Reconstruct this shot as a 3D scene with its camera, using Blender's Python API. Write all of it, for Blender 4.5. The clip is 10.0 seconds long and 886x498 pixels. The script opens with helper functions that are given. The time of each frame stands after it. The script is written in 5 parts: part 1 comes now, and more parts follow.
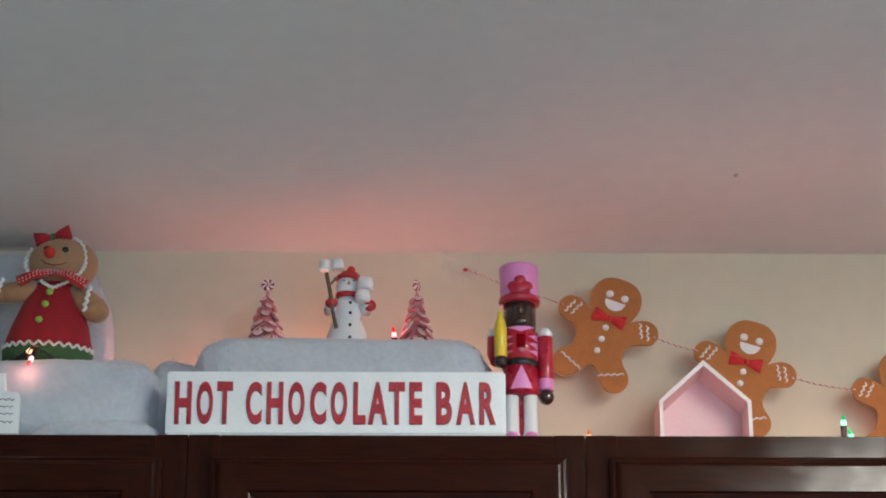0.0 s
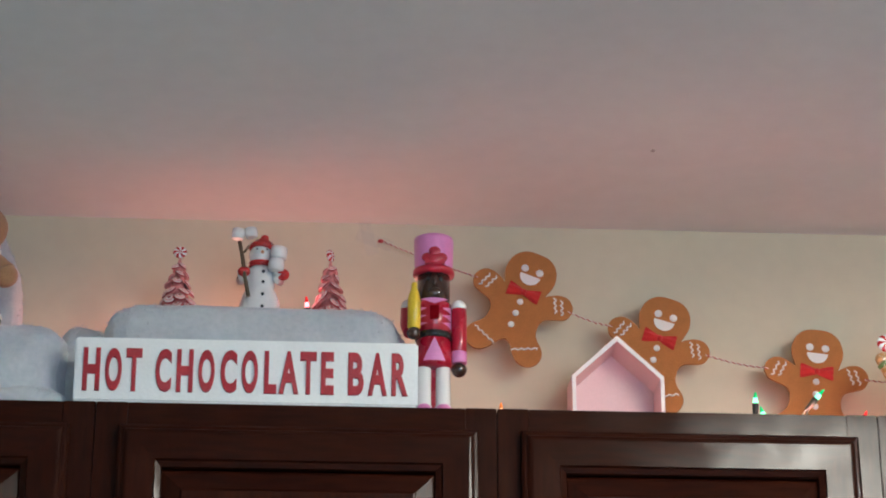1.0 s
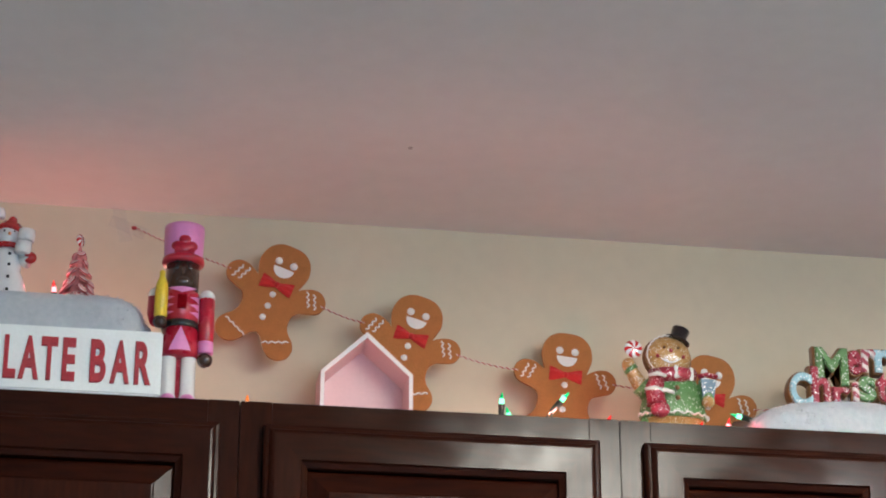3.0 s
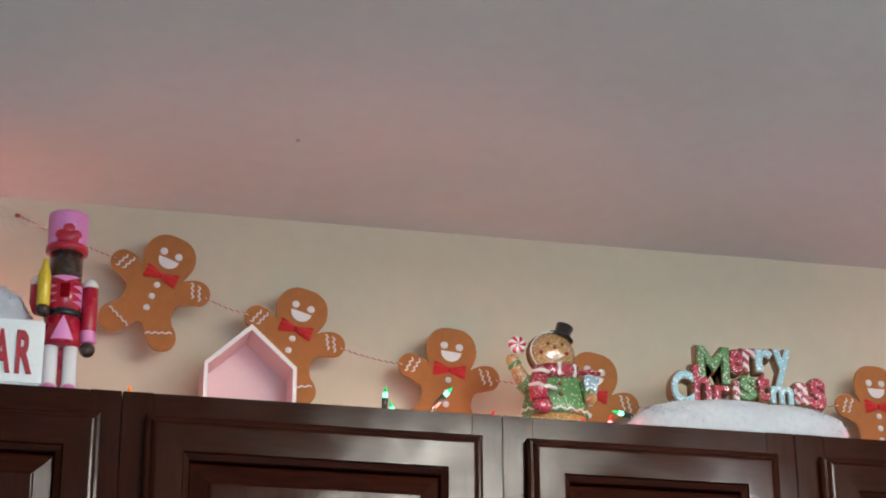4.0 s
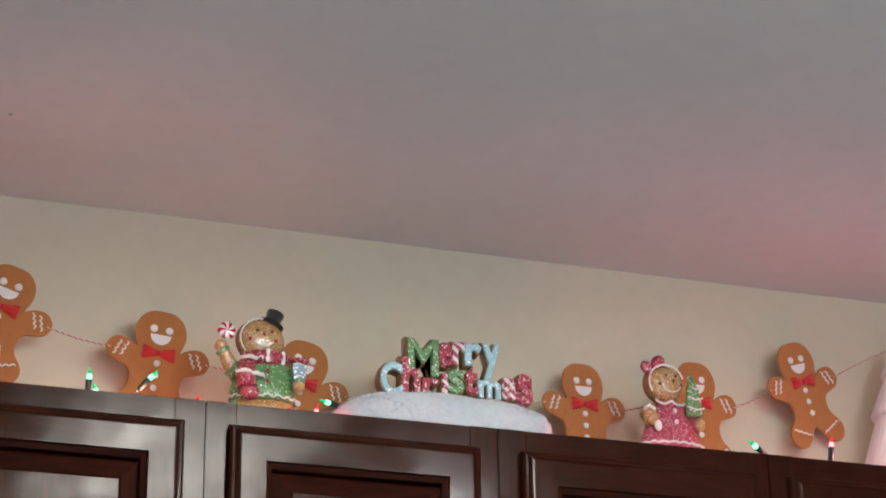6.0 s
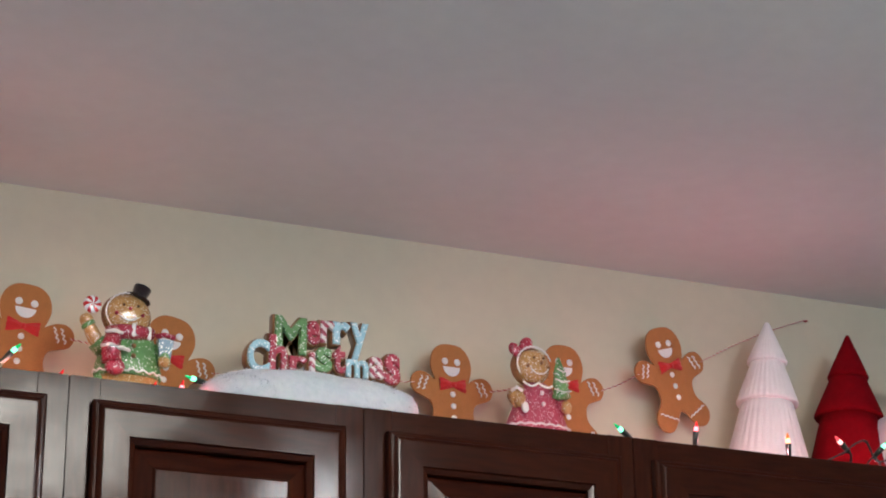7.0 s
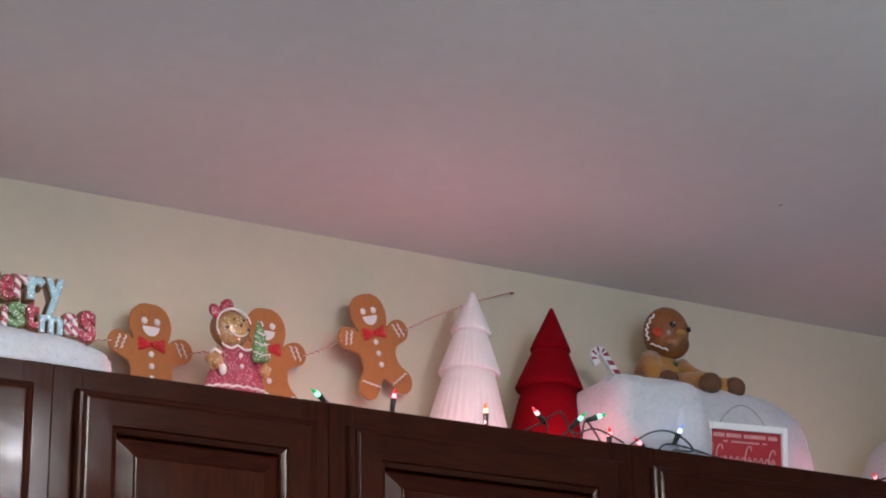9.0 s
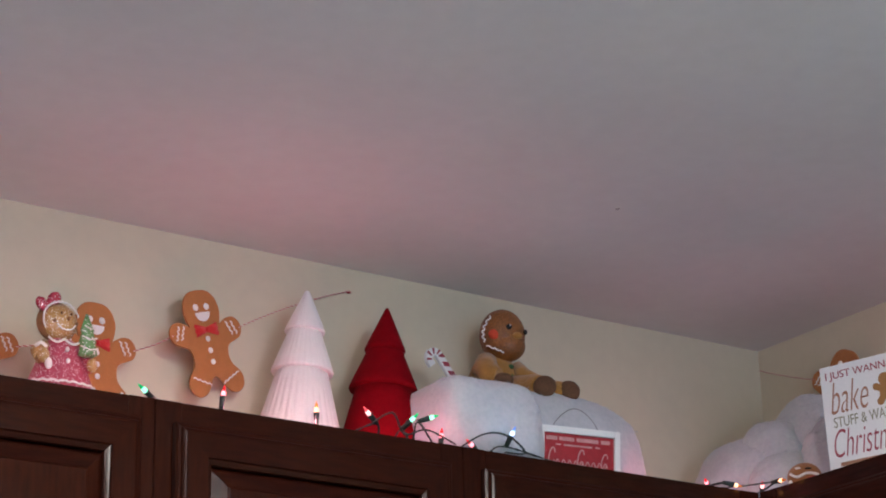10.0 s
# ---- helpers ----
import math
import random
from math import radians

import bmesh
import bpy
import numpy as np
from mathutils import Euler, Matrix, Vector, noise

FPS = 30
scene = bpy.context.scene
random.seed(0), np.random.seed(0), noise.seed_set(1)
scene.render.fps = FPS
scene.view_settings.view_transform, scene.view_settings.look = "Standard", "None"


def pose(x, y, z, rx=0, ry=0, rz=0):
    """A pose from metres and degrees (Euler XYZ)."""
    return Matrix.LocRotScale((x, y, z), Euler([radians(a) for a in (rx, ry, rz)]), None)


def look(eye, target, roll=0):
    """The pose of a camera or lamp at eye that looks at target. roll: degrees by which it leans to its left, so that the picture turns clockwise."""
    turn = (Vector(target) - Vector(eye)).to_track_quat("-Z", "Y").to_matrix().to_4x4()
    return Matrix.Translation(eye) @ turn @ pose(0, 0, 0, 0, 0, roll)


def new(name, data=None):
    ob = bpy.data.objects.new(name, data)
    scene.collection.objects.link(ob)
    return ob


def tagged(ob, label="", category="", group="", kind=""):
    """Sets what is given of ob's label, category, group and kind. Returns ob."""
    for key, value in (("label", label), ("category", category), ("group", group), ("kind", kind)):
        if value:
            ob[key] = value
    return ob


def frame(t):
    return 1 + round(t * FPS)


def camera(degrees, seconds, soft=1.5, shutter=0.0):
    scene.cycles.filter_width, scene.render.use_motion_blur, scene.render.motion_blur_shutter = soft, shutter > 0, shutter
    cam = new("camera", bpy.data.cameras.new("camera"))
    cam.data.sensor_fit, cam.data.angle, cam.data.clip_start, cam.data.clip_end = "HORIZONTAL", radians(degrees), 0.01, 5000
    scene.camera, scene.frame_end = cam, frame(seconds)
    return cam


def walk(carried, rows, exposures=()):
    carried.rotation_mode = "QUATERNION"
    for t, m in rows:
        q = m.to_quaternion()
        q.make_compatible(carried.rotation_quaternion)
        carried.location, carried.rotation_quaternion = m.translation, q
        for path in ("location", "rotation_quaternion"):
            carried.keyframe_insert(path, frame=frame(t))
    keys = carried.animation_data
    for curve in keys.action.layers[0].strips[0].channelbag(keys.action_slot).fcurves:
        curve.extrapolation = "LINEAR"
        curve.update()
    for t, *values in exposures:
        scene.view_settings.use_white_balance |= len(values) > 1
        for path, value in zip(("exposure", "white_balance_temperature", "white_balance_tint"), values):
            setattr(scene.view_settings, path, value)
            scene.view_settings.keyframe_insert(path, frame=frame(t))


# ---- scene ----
cam = camera(23.2, 10.0, soft=1.9)
PATH = [
    (0, (0.287, -2.486, 1.339), (0.323, -0.639, 2.107), -0.2),
    (0.5, (0.285, -2.473, 1.335), (0.372, -0.625, 2.095), -0.2),
    (1, (0.292, -2.463, 1.335), (0.404, -0.613, 2.086), -0.0),
    (1.5, (0.308, -2.455, 1.335), (0.465, -0.606, 2.081), -0.1),
    (2, (0.32, -2.449, 1.332), (0.53, -0.606, 2.079), -0.2),
    (2.5, (0.332, -2.448, 1.338), (0.592, -0.608, 2.079), -0.0),
    (3, (0.341, -2.45, 1.334), (0.646, -0.622, 2.085), -0.0),
    (3.2, (0.339, -2.448, 1.327), (0.668, -0.627, 2.086), -0.1),
    (4.5, (0.349, -2.451, 1.333), (0.802, -0.649, 2.074), -0.2),
    (5, (0.372, -2.445, 1.334), (0.878, -0.658, 2.075), -0.2),
    (5.5, (0.381, -2.453, 1.333), (0.954, -0.685, 2.071), -0.5),
    (6, (0.39, -2.456, 1.33), (1.021, -0.707, 2.068), -0.6),
    (7.5, (0.416, -2.452, 1.332), (1.203, -0.757, 2.044), -0.7),
    (8, (0.435, -2.46, 1.329), (1.268, -0.79, 2.047), -0.8),
    (8.5, (0.451, -2.459, 1.326), (1.333, -0.811, 2.037), -0.9),
    (9, (0.471, -2.456, 1.324), (1.42, -0.838, 2.018), -1.1),
    (9.5, (0.498, -2.459, 1.331), (1.504, -0.872, 2.013), -1.1),
    (10, (0.515, -2.451, 1.325), (1.574, -0.903, 2.02), -1.3),
]
walk(cam, [(t, look(eye, target, roll)) for t, eye, target, roll in PATH],
     exposures=((0, -0.16, 5950, 10), (5, -0.25, 5980, 11), (7.5, -0.36, 5900, 14), (10, -0.34, 5820, 18)))

# ---- world and light ----
world = bpy.data.worlds.new("world")
scene.world = world
world.use_nodes = True
sky = world.node_tree.nodes.new("ShaderNodeTexSky")
sky.sky_type, sky.sun_disc, sky.sun_elevation, sky.sun_rotation = "NISHITA", False, radians(25), radians(200)
world.node_tree.links.new(sky.outputs[0], world.node_tree.nodes["Background"].inputs[0])
world.node_tree.nodes["Background"].inputs[1].default_value = 0.08

WEST, EAST, SOUTH, BACK, CEIL, TOP = -1.9, 3.085, -4.2, 0.305, 2.494, 2.13


def lamp(name, kind, colour, watts, m, size=0.0):
    data = bpy.data.lights.new(name, kind)
    data.color, data.energy = colour, watts
    if kind == "AREA":
        data.shape, data.size, data.size_y = "RECTANGLE", size[0], size[1]
    else:
        data.shadow_soft_size = size
    ob = new(name, data)
    ob.matrix_world = m
    return ob


lamp("window_light", "AREA", (0.46, 0.73, 1.0), 41, look((1.2, SOUTH + 0.02, 1.55), (1.2, 0, 1.75)), (1.9, 1.2))
# Unseen key light, added beside the panel to throw the wall shadows.
lamp("added_key_lamp", "POINT", (1.0, 0.94, 0.85), 29, pose(1.76, -1.42, 2.388), 0.04)

# ---- materials ----


def mat(name, colour, rough=0.6, vary=0.12, scale=40, bump=0.1, metal=0.0, coat=0.0, sheen=0.0, sub=0.0, stretch=(1, 1, 1), second=None, glow=None):
    """A painted, cloth or clay surface: two scales of colour variation, fine relief, uneven gloss."""
    m = bpy.data.materials.new(name)
    m.use_nodes = True
    n, l = m.node_tree.nodes, m.node_tree.links
    b = n["Principled BSDF"]
    co = n.new("ShaderNodeTexCoord")
    mp = n.new("ShaderNodeMapping")
    mp.inputs["Scale"].default_value = stretch
    l.new(co.outputs["Object"], mp.inputs["Vector"])
    fine, big = n.new("ShaderNodeTexNoise"), n.new("ShaderNodeTexNoise")
    fine.inputs["Scale"].default_value, fine.inputs["Detail"].default_value = scale * 8, 4
    big.inputs["Scale"].default_value, big.inputs["Detail"].default_value = scale, 5
    l.new(mp.outputs[0], fine.inputs["Vector"])
    l.new(mp.outputs[0], big.inputs["Vector"])
    add = n.new("ShaderNodeMath")
    add.operation = "ADD"
    l.new(fine.outputs[0], add.inputs[0])
    l.new(big.outputs[0], add.inputs[1])
    ramp = n.new("ShaderNodeMapRange")
    ramp.inputs["From Min"].default_value, ramp.inputs["From Max"].default_value = 0.65, 1.35
    l.new(add.outputs[0], ramp.inputs["Value"])
    mix = n.new("ShaderNodeMix")
    mix.data_type = "RGBA"
    lo = second or tuple(c * (1 - vary) for c in colour)
    hi = colour if second else tuple(min(1, c * (1 + vary)) for c in colour)
    mix.inputs["A"].default_value, mix.inputs["B"].default_value = (*lo, 1), (*hi, 1)
    l.new(ramp.outputs[0], mix.inputs["Factor"])
    l.new(mix.outputs["Result"], b.inputs["Base Color"])
    rr = n.new("ShaderNodeMapRange")
    rr.inputs["To Min"].default_value, rr.inputs["To Max"].default_value = max(0.03, rough - 0.08), min(1, rough + 0.08)
    l.new(big.outputs[0], rr.inputs["Value"])
    l.new(rr.outputs[0], b.inputs["Roughness"])
    bp = n.new("ShaderNodeBump")
    bp.inputs["Strength"].default_value, bp.inputs["Distance"].default_value = bump, 0.002
    l.new(add.outputs[0], bp.inputs["Height"])
    l.new(bp.outputs[0], b.inputs["Normal"])
    b.inputs["Metallic"].default_value = metal
    b.inputs["Coat Weight"].default_value, b.inputs["Coat Roughness"].default_value = coat, 0.12
    b.inputs["Sheen Weight"].default_value = sheen
    b.inputs["Subsurface Weight"].default_value, b.inputs["Subsurface Scale"].default_value = sub, 0.01
    if glow:
        b.inputs["Emission Color"].default_value, b.inputs["Emission Strength"].default_value = (*glow[0], 1), glow[1]
    return m


def glitter(name, colour, density=700):
    """Clear-glazed resin with scattered reflective flecks."""
    m = mat(name, colour, 0.34, 0.22, 60, 0.15, coat=0.35)
    n, l = m.node_tree.nodes, m.node_tree.links
    b = n["Principled BSDF"]
    co, v, cut = n.new("ShaderNodeTexCoord"), n.new("ShaderNodeTexVoronoi"), n.new("ShaderNodeMath")
    v.inputs["Scale"].default_value = density
    cut.operation, cut.inputs[1].default_value = "GREATER_THAN", 0.80
    l.new(co.outputs["Object"], v.inputs["Vector"])
    l.new(v.outputs["Color"], cut.inputs[0])
    l.new(cut.outputs[0], b.inputs["Metallic"])
    old = b.inputs["Base Color"].links[0].from_socket
    mix = n.new("ShaderNodeMix")
    mix.data_type = "RGBA"
    mix.inputs["B"].default_value = (0.9, 0.9, 0.88, 1)
    l.new(old, mix.inputs["A"])
    l.new(cut.outputs[0], mix.inputs["Factor"])
    l.new(mix.outputs["Result"], b.inputs["Base Color"])
    bp = n.new("ShaderNodeBump")
    bp.inputs["Strength"].default_value, bp.inputs["Distance"].default_value = 0.5, 0.001
    l.new(v.outputs["Color"], bp.inputs["Height"])
    l.new(bp.outputs[0], b.inputs["Normal"])
    return m


def wood(name, stretch):
    """Dark stained cherry under a lacquer that is rubbed dull in blotches."""
    m = mat(name, (0.033, 0.0072, 0.0030), 0.5, 0.5, 4, 0.05, coat=0.2, stretch=stretch, second=(0.012, 0.0027, 0.0016))
    n, l = m.node_tree.nodes, m.node_tree.links
    b = n["Principled BSDF"]
    b.inputs["Specular IOR Level"].default_value = 0.03
    b.inputs["Specular Tint"].default_value = (1.0, 0.74, 0.48, 1)
    co = n.new("ShaderNodeTexCoord")
    w, bp = n.new("ShaderNodeTexNoise"), n.new("ShaderNodeBump")
    w.inputs["Scale"].default_value, w.inputs["Detail"].default_value = 16, 4
    bp.inputs["Strength"].default_value, bp.inputs["Distance"].default_value = 0.12, 0.004
    l.new(co.outputs["Object"], w.inputs["Vector"])
    l.new(w.outputs[0], bp.inputs["Height"])
    l.new(bp.outputs[0], b.inputs["Coat Normal"])
    for scale, socket, lo, hi in ((24, "Coat Weight", 0.15, 0.27), (11, "Coat Roughness", 0.12, 0.22)):
        v, r = n.new("ShaderNodeTexNoise"), n.new("ShaderNodeMapRange")
        v.inputs["Scale"].default_value, v.inputs["Detail"].default_value, v.inputs["Roughness"].default_value = scale, 6, 0.62
        r.inputs["From Min"].default_value, r.inputs["From Max"].default_value = 0.38, 0.62
        r.inputs["To Min"].default_value, r.inputs["To Max"].default_value = lo, hi
        l.new(co.outputs["Object"], v.inputs["Vector"])
        l.new(v.outputs[0], r.inputs["Value"])
        l.new(r.outputs[0], b.inputs[socket])
    return m


WOOD_V, WOOD_H = wood("cherry_upright", (5, 5, 0.7)), wood("cherry_level", (0.7, 5, 5))
WALL = mat("cream_wall_paint", (0.64, 0.58, 0.43), 0.75, 0.03, 6, 0.08)
CEILING = mat("white_ceiling_paint", (0.72, 0.71, 0.70), 0.9, 0.03, 4, 0.12)
# Unseen floor, coloured blue so that its bounce cools the ceiling.
FLOOR = mat("blue_tinted_unseen_floor", (0.20, 0.24, 0.29), 0.4, 0.12, 4, 0.05)
WHITE = mat("white_paint", (0.80, 0.81, 0.80), 0.5, 0.04, 30, 0.1)
RED_PAINT = mat("red_sign_paint", (0.36, 0.010, 0.018), 0.35, 0.25, 90, 0.4)
FLUFF = mat("white_batting", (0.57, 0.58, 0.61), 0.95, 0.10, 17, 0.45, sheen=0.3, sub=0.15, second=(0.45, 0.48, 0.52))
FELT = mat("gingerbread_felt", (0.42, 0.165, 0.045), 0.95, 0.12, 70, 0.5, sheen=0.15)
WHITE_FELT = mat("white_felt", (0.80, 0.79, 0.77), 0.9, 0.04, 80, 0.4)
RED_FELT = mat("red_felt", (0.55, 0.02, 0.018), 0.9, 0.15, 80, 0.5, sheen=0.2)
TWINE_RED = mat("red_twine", (0.45, 0.06, 0.06), 0.9)
TWINE_WHITE = mat("white_twine", (0.74, 0.66, 0.6), 0.9)
PINK = mat("pink_gloss", (0.72, 0.25, 0.52), 0.3, 0.06, 30, 0.05, coat=0.3)
RED = mat("red_gloss", (0.42, 0.008, 0.03), 0.28, 0.12, 30, 0.05, coat=0.4)
DARK_SKIN = mat("dark_brown_gloss", (0.045, 0.022, 0.014), 0.2, 0.2, 40, 0.05, coat=0.5)
BLACK = mat("black_gloss", (0.012, 0.012, 0.013), 0.25, 0.2, 30, 0.05, coat=0.3)
YELLOW = mat("yellow_gloss", (0.75, 0.52, 0.03), 0.3, 0.08, 30, 0.05, coat=0.3)
WHITE_GLOSS = mat("white_glaze", (0.82, 0.82, 0.81), 0.18, 0.03, 30, 0.05, coat=0.5)
RED_GLAZE = mat("red_glaze", (0.50, 0.02, 0.02), 0.15, 0.15, 40, 0.05, coat=0.6)
TWIG = mat("brown_twig", (0.13, 0.09, 0.05), 0.6, 0.3, 60, 0.4)
PALE_PINK = mat("pale_pink_paint", (0.76, 0.57, 0.58), 0.65, 0.04, 30, 0.1)
CANDY_PINK = mat("candy_pink_clay", (0.74, 0.30, 0.29), 0.3, 0.25, 60, 0.2, coat=0.4)
CANDY_RED = mat("candy_red_clay", (0.42, 0.04, 0.05), 0.3, 0.25, 60, 0.2, coat=0.4)
CANDY_WHITE = mat("candy_white_clay", (0.80, 0.66, 0.62), 0.3, 0.1, 60, 0.2, coat=0.4)
COOKIE = mat("plush_cookie", (0.40, 0.22, 0.11), 0.9, 0.15, 60, 0.5, sheen=0.3)
DRESS = mat("red_plush_dress", (0.32, 0.005, 0.012), 0.8, 0.2, 60, 0.5, sheen=0.08)
GREEN_FELT = mat("green_felt", (0.06, 0.13, 0.05), 0.9, 0.2, 60, 0.5)
GREEN_BUTTON = mat("lime_button", (0.28, 0.48, 0.06), 0.4, 0.1)
NOSE = mat("red_nose", (0.65, 0.03, 0.02), 0.7, 0.1)
RESIN_TAN = glitter("tan_resin", (0.48, 0.28, 0.10), 900)
RESIN_GREEN = glitter("green_resin", (0.12, 0.27, 0.09))
RESIN_RED = glitter("red_resin", (0.40, 0.03, 0.06))
RESIN_ROSE = glitter("rose_resin", (0.42, 0.07, 0.11), 900)
RESIN_BLUE = glitter("pale_blue_resin", (0.36, 0.60, 0.68), 500)
RESIN_SLATE = glitter("slate_blue_resin", (0.16, 0.25, 0.33), 500)
RESIN_STRIPE = glitter("striped_resin", (0.46, 0.075, 0.12))
n_, l_ = RESIN_STRIPE.node_tree.nodes, RESIN_STRIPE.node_tree.links
wave, hard, blend, tex = n_.new("ShaderNodeTexWave"), n_.new("ShaderNodeMath"), n_.new("ShaderNodeMix"), n_.new("ShaderNodeTexCoord")
wave.bands_direction, wave.inputs["Scale"].default_value, wave.inputs["Distortion"].default_value = "DIAGONAL", 42, 0.6
hard.operation, hard.inputs[1].default_value = "GREATER_THAN", 0.55
blend.data_type = "RGBA"
blend.inputs["B"].default_value = (0.78, 0.70, 0.68, 1)
l_.new(tex.outputs["Object"], wave.inputs["Vector"])
l_.new(wave.outputs[1], hard.inputs[0])
l_.new(hard.outputs[0], blend.inputs["Factor"])
l_.new(n_["Principled BSDF"].inputs["Base Color"].links[0].from_socket, blend.inputs["A"])
l_.new(blend.outputs["Result"], n_["Principled BSDF"].inputs["Base Color"])
RESIN_BROWN = mat("brown_resin", (0.26, 0.12, 0.045), 0.35, 0.3, 50, 0.1, coat=0.4)
ICING = mat("white_icing", (0.80, 0.78, 0.74), 0.4, 0.05, 60, 0.2)
CERAMIC = mat("white_pleated_ceramic", (0.80, 0.77, 0.76), 0.5, 0.03, 40, 0.1)
VELVET = mat("red_velvet", (0.19, 0.0008, 0.004), 0.95, 0.2, 60, 0.5)
VELVET.node_tree.nodes["Principled BSDF"].inputs["Specular IOR Level"].default_value = 0.08
OCHRE = mat("ochre_plush", (0.40, 0.19, 0.035), 0.95, 0.25, 60, 0.7, sheen=0.3)
PLUSH_FACE = mat("shiny_brown_plush", (0.24, 0.088, 0.017), 0.5, 0.45, 45, 0.8, coat=0.25)
PLUSH_BROWN = mat("brown_plush", (0.27, 0.105, 0.028), 0.8, 0.25, 60, 0.5, sheen=0.3)
PAW = mat("dark_paw_plush", (0.13, 0.062, 0.028), 0.9, 0.3, 60, 0.6)
CHEEK = mat("red_cheek", (0.55, 0.06, 0.02), 0.9, 0.2, 60, 0.5)
WIRE = mat("dark_green_wire", (0.010, 0.022, 0.016), 0.4, 0.2, 60, 0.1)
GREY_WIRE = mat("grey_wire", (0.25, 0.25, 0.25), 0.35, 0.1, metal=0.8)
INK = mat("grey_ink", (0.10, 0.095, 0.09), 0.6)
COPPER_INK = mat("copper_ink", (0.34, 0.16, 0.09), 0.5, 0.4, 90)
SAGE_INK = mat("sage_ink", (0.27, 0.27, 0.18), 0.5, 0.3, 90)
WINE_INK = mat("wine_ink", (0.32, 0.04, 0.06), 0.5, 0.3, 90)
FRAME_WHITE = mat("window_white", (0.8, 0.8, 0.8), 0.4)

# ---- mesh tools ----


class Shape:
    """Gathers primitives in one bmesh, each with a material of its own."""

    def __init__(self):
        self.bm, self.mats = bmesh.new(), []

    def slot(self, m):
        if m not in self.mats:
            self.mats.append(m)
        return self.mats.index(m)

    def grid(self, rows, m, close=True, caps=True, pick=None):
        """Joins rings of points; pick(i, j) may name another material for a face."""
        i0, bm = self.slot(m), self.bm
        rings = [[bm.verts.new(p) for p in r] for r in rows]
        n = len(rings[0])
        for i in range(len(rings) - 1):
            for j in range(n if close else n - 1):
                a, b, c, d = rings[i][j], rings[i][(j + 1) % n], rings[i + 1][(j + 1) % n], rings[i + 1][j]
                f = bm.faces.new((a, b, c, d))
                f.smooth = True
                f.material_index = self.slot(pick(i, j)) if pick else i0
        if caps and close:
            for r in (rings[0][::-1], rings[-1]):
                f = bm.faces.new(r)
                f.material_index = i0
        return self

    def lathe(self, profile, m, at=(0, 0, 0), seg=24, sq=(1, 1), turn=None, pick=None, ripple=None):
        t = turn or Matrix()
        rows = []
        for r, z in profile:
            row = []
            for k in range(seg):
                a = 2 * math.pi * k / seg
                q = r * (ripple(k) if ripple else 1)
                row.append(Vector(at) + t @ Vector((q * math.cos(a) * sq[0], q * math.sin(a) * sq[1], z)))
            rows.append(row)
        return self.grid(rows, m, pick=pick)

    def ball(self, at, r, m, turn=None, seg=20):
        rx, ry, rz = (r, r, r) if isinstance(r, (int, float)) else r
        prof = [(math.cos(-math.pi / 2 + math.pi * i / 12) + 1e-4, math.sin(-math.pi / 2 + math.pi * i / 12)) for i in range(13)]
        t = (turn or Matrix()) @ Matrix.Diagonal((rx, ry, rz, 1))
        return self.lathe(prof, m, at, seg, turn=t)

    def tube(self, pts, r, m, seg=8, pick=None):
        pts = [Vector(p) for p in pts]
        rows = []
        for i, p in enumerate(pts):
            d = (pts[min(i + 1, len(pts) - 1)] - pts[max(i - 1, 0)]).normalized()
            u = d.cross(Vector((0, 1, 0.01))).normalized()
            w = d.cross(u).normalized()
            q = r[i] if isinstance(r, (list, tuple)) else r
            rows.append([p + q * (math.cos(2 * math.pi * k / seg) * u + math.sin(2 * math.pi * k / seg) * w) for k in range(seg)])
        return self.grid(rows, m, pick=pick)

    def slab(self, outline, y0, y1, m, edge=0.0, m_front=None):
        """Extrudes an outline in x and z from the front y0 back to y1, its front edge rounded."""
        n = len(outline)
        inner = inset(outline, edge) if edge else outline
        rows = [[(x, y1, z) for x, z in outline], [(x, y0 + edge, z) for x, z in outline]]
        if edge:
            rows.append([(x, y0, z) for x, z in inner])
        i0, bm = self.slot(m), self.bm
        rings = [[bm.verts.new(p) for p in r] for r in rows]
        for a, b in zip(rings, rings[1:]):
            for j in range(n):
                f = bm.faces.new((a[j], a[(j + 1) % n], b[(j + 1) % n], b[j]))
                f.material_index = i0
        for k, r in ((0, rings[0][::-1]), (1, rings[-1])):
            f = bm.faces.new(r)
            f.material_index = self.slot(m_front) if k and m_front else i0
        return self

    def box(self, lo, hi, m, edge=0.0):
        (x0, y0, z0), (x1, y1, z1) = lo, hi
        out = bmesh.ops.create_cube(self.bm, size=1)
        for v in out["verts"]:
            v.co = Vector(((x0 + x1) / 2 + v.co.x * (x1 - x0), (y0 + y1) / 2 + v.co.y * (y1 - y0), (z0 + z1) / 2 + v.co.z * (z1 - z0)))
        faces = list({f for v in out["verts"] for f in v.link_faces})
        i0 = self.slot(m)
        for f in faces:
            f.material_index = i0
        if edge:
            es = list({e for f in faces for e in f.edges})
            bmesh.ops.bevel(self.bm, geom=es, offset=edge, segments=2, affect="EDGES", material=-1)
        return self

    def turned(self, m):
        bmesh.ops.transform(self.bm, matrix=m, verts=self.bm.verts)
        return self

    def mesh(self, name):
        bmesh.ops.recalc_face_normals(self.bm, faces=self.bm.faces)
        me = bpy.data.meshes.new(name)
        self.bm.to_mesh(me)
        self.bm.free()
        for m in self.mats:
            me.materials.append(m)
        return me


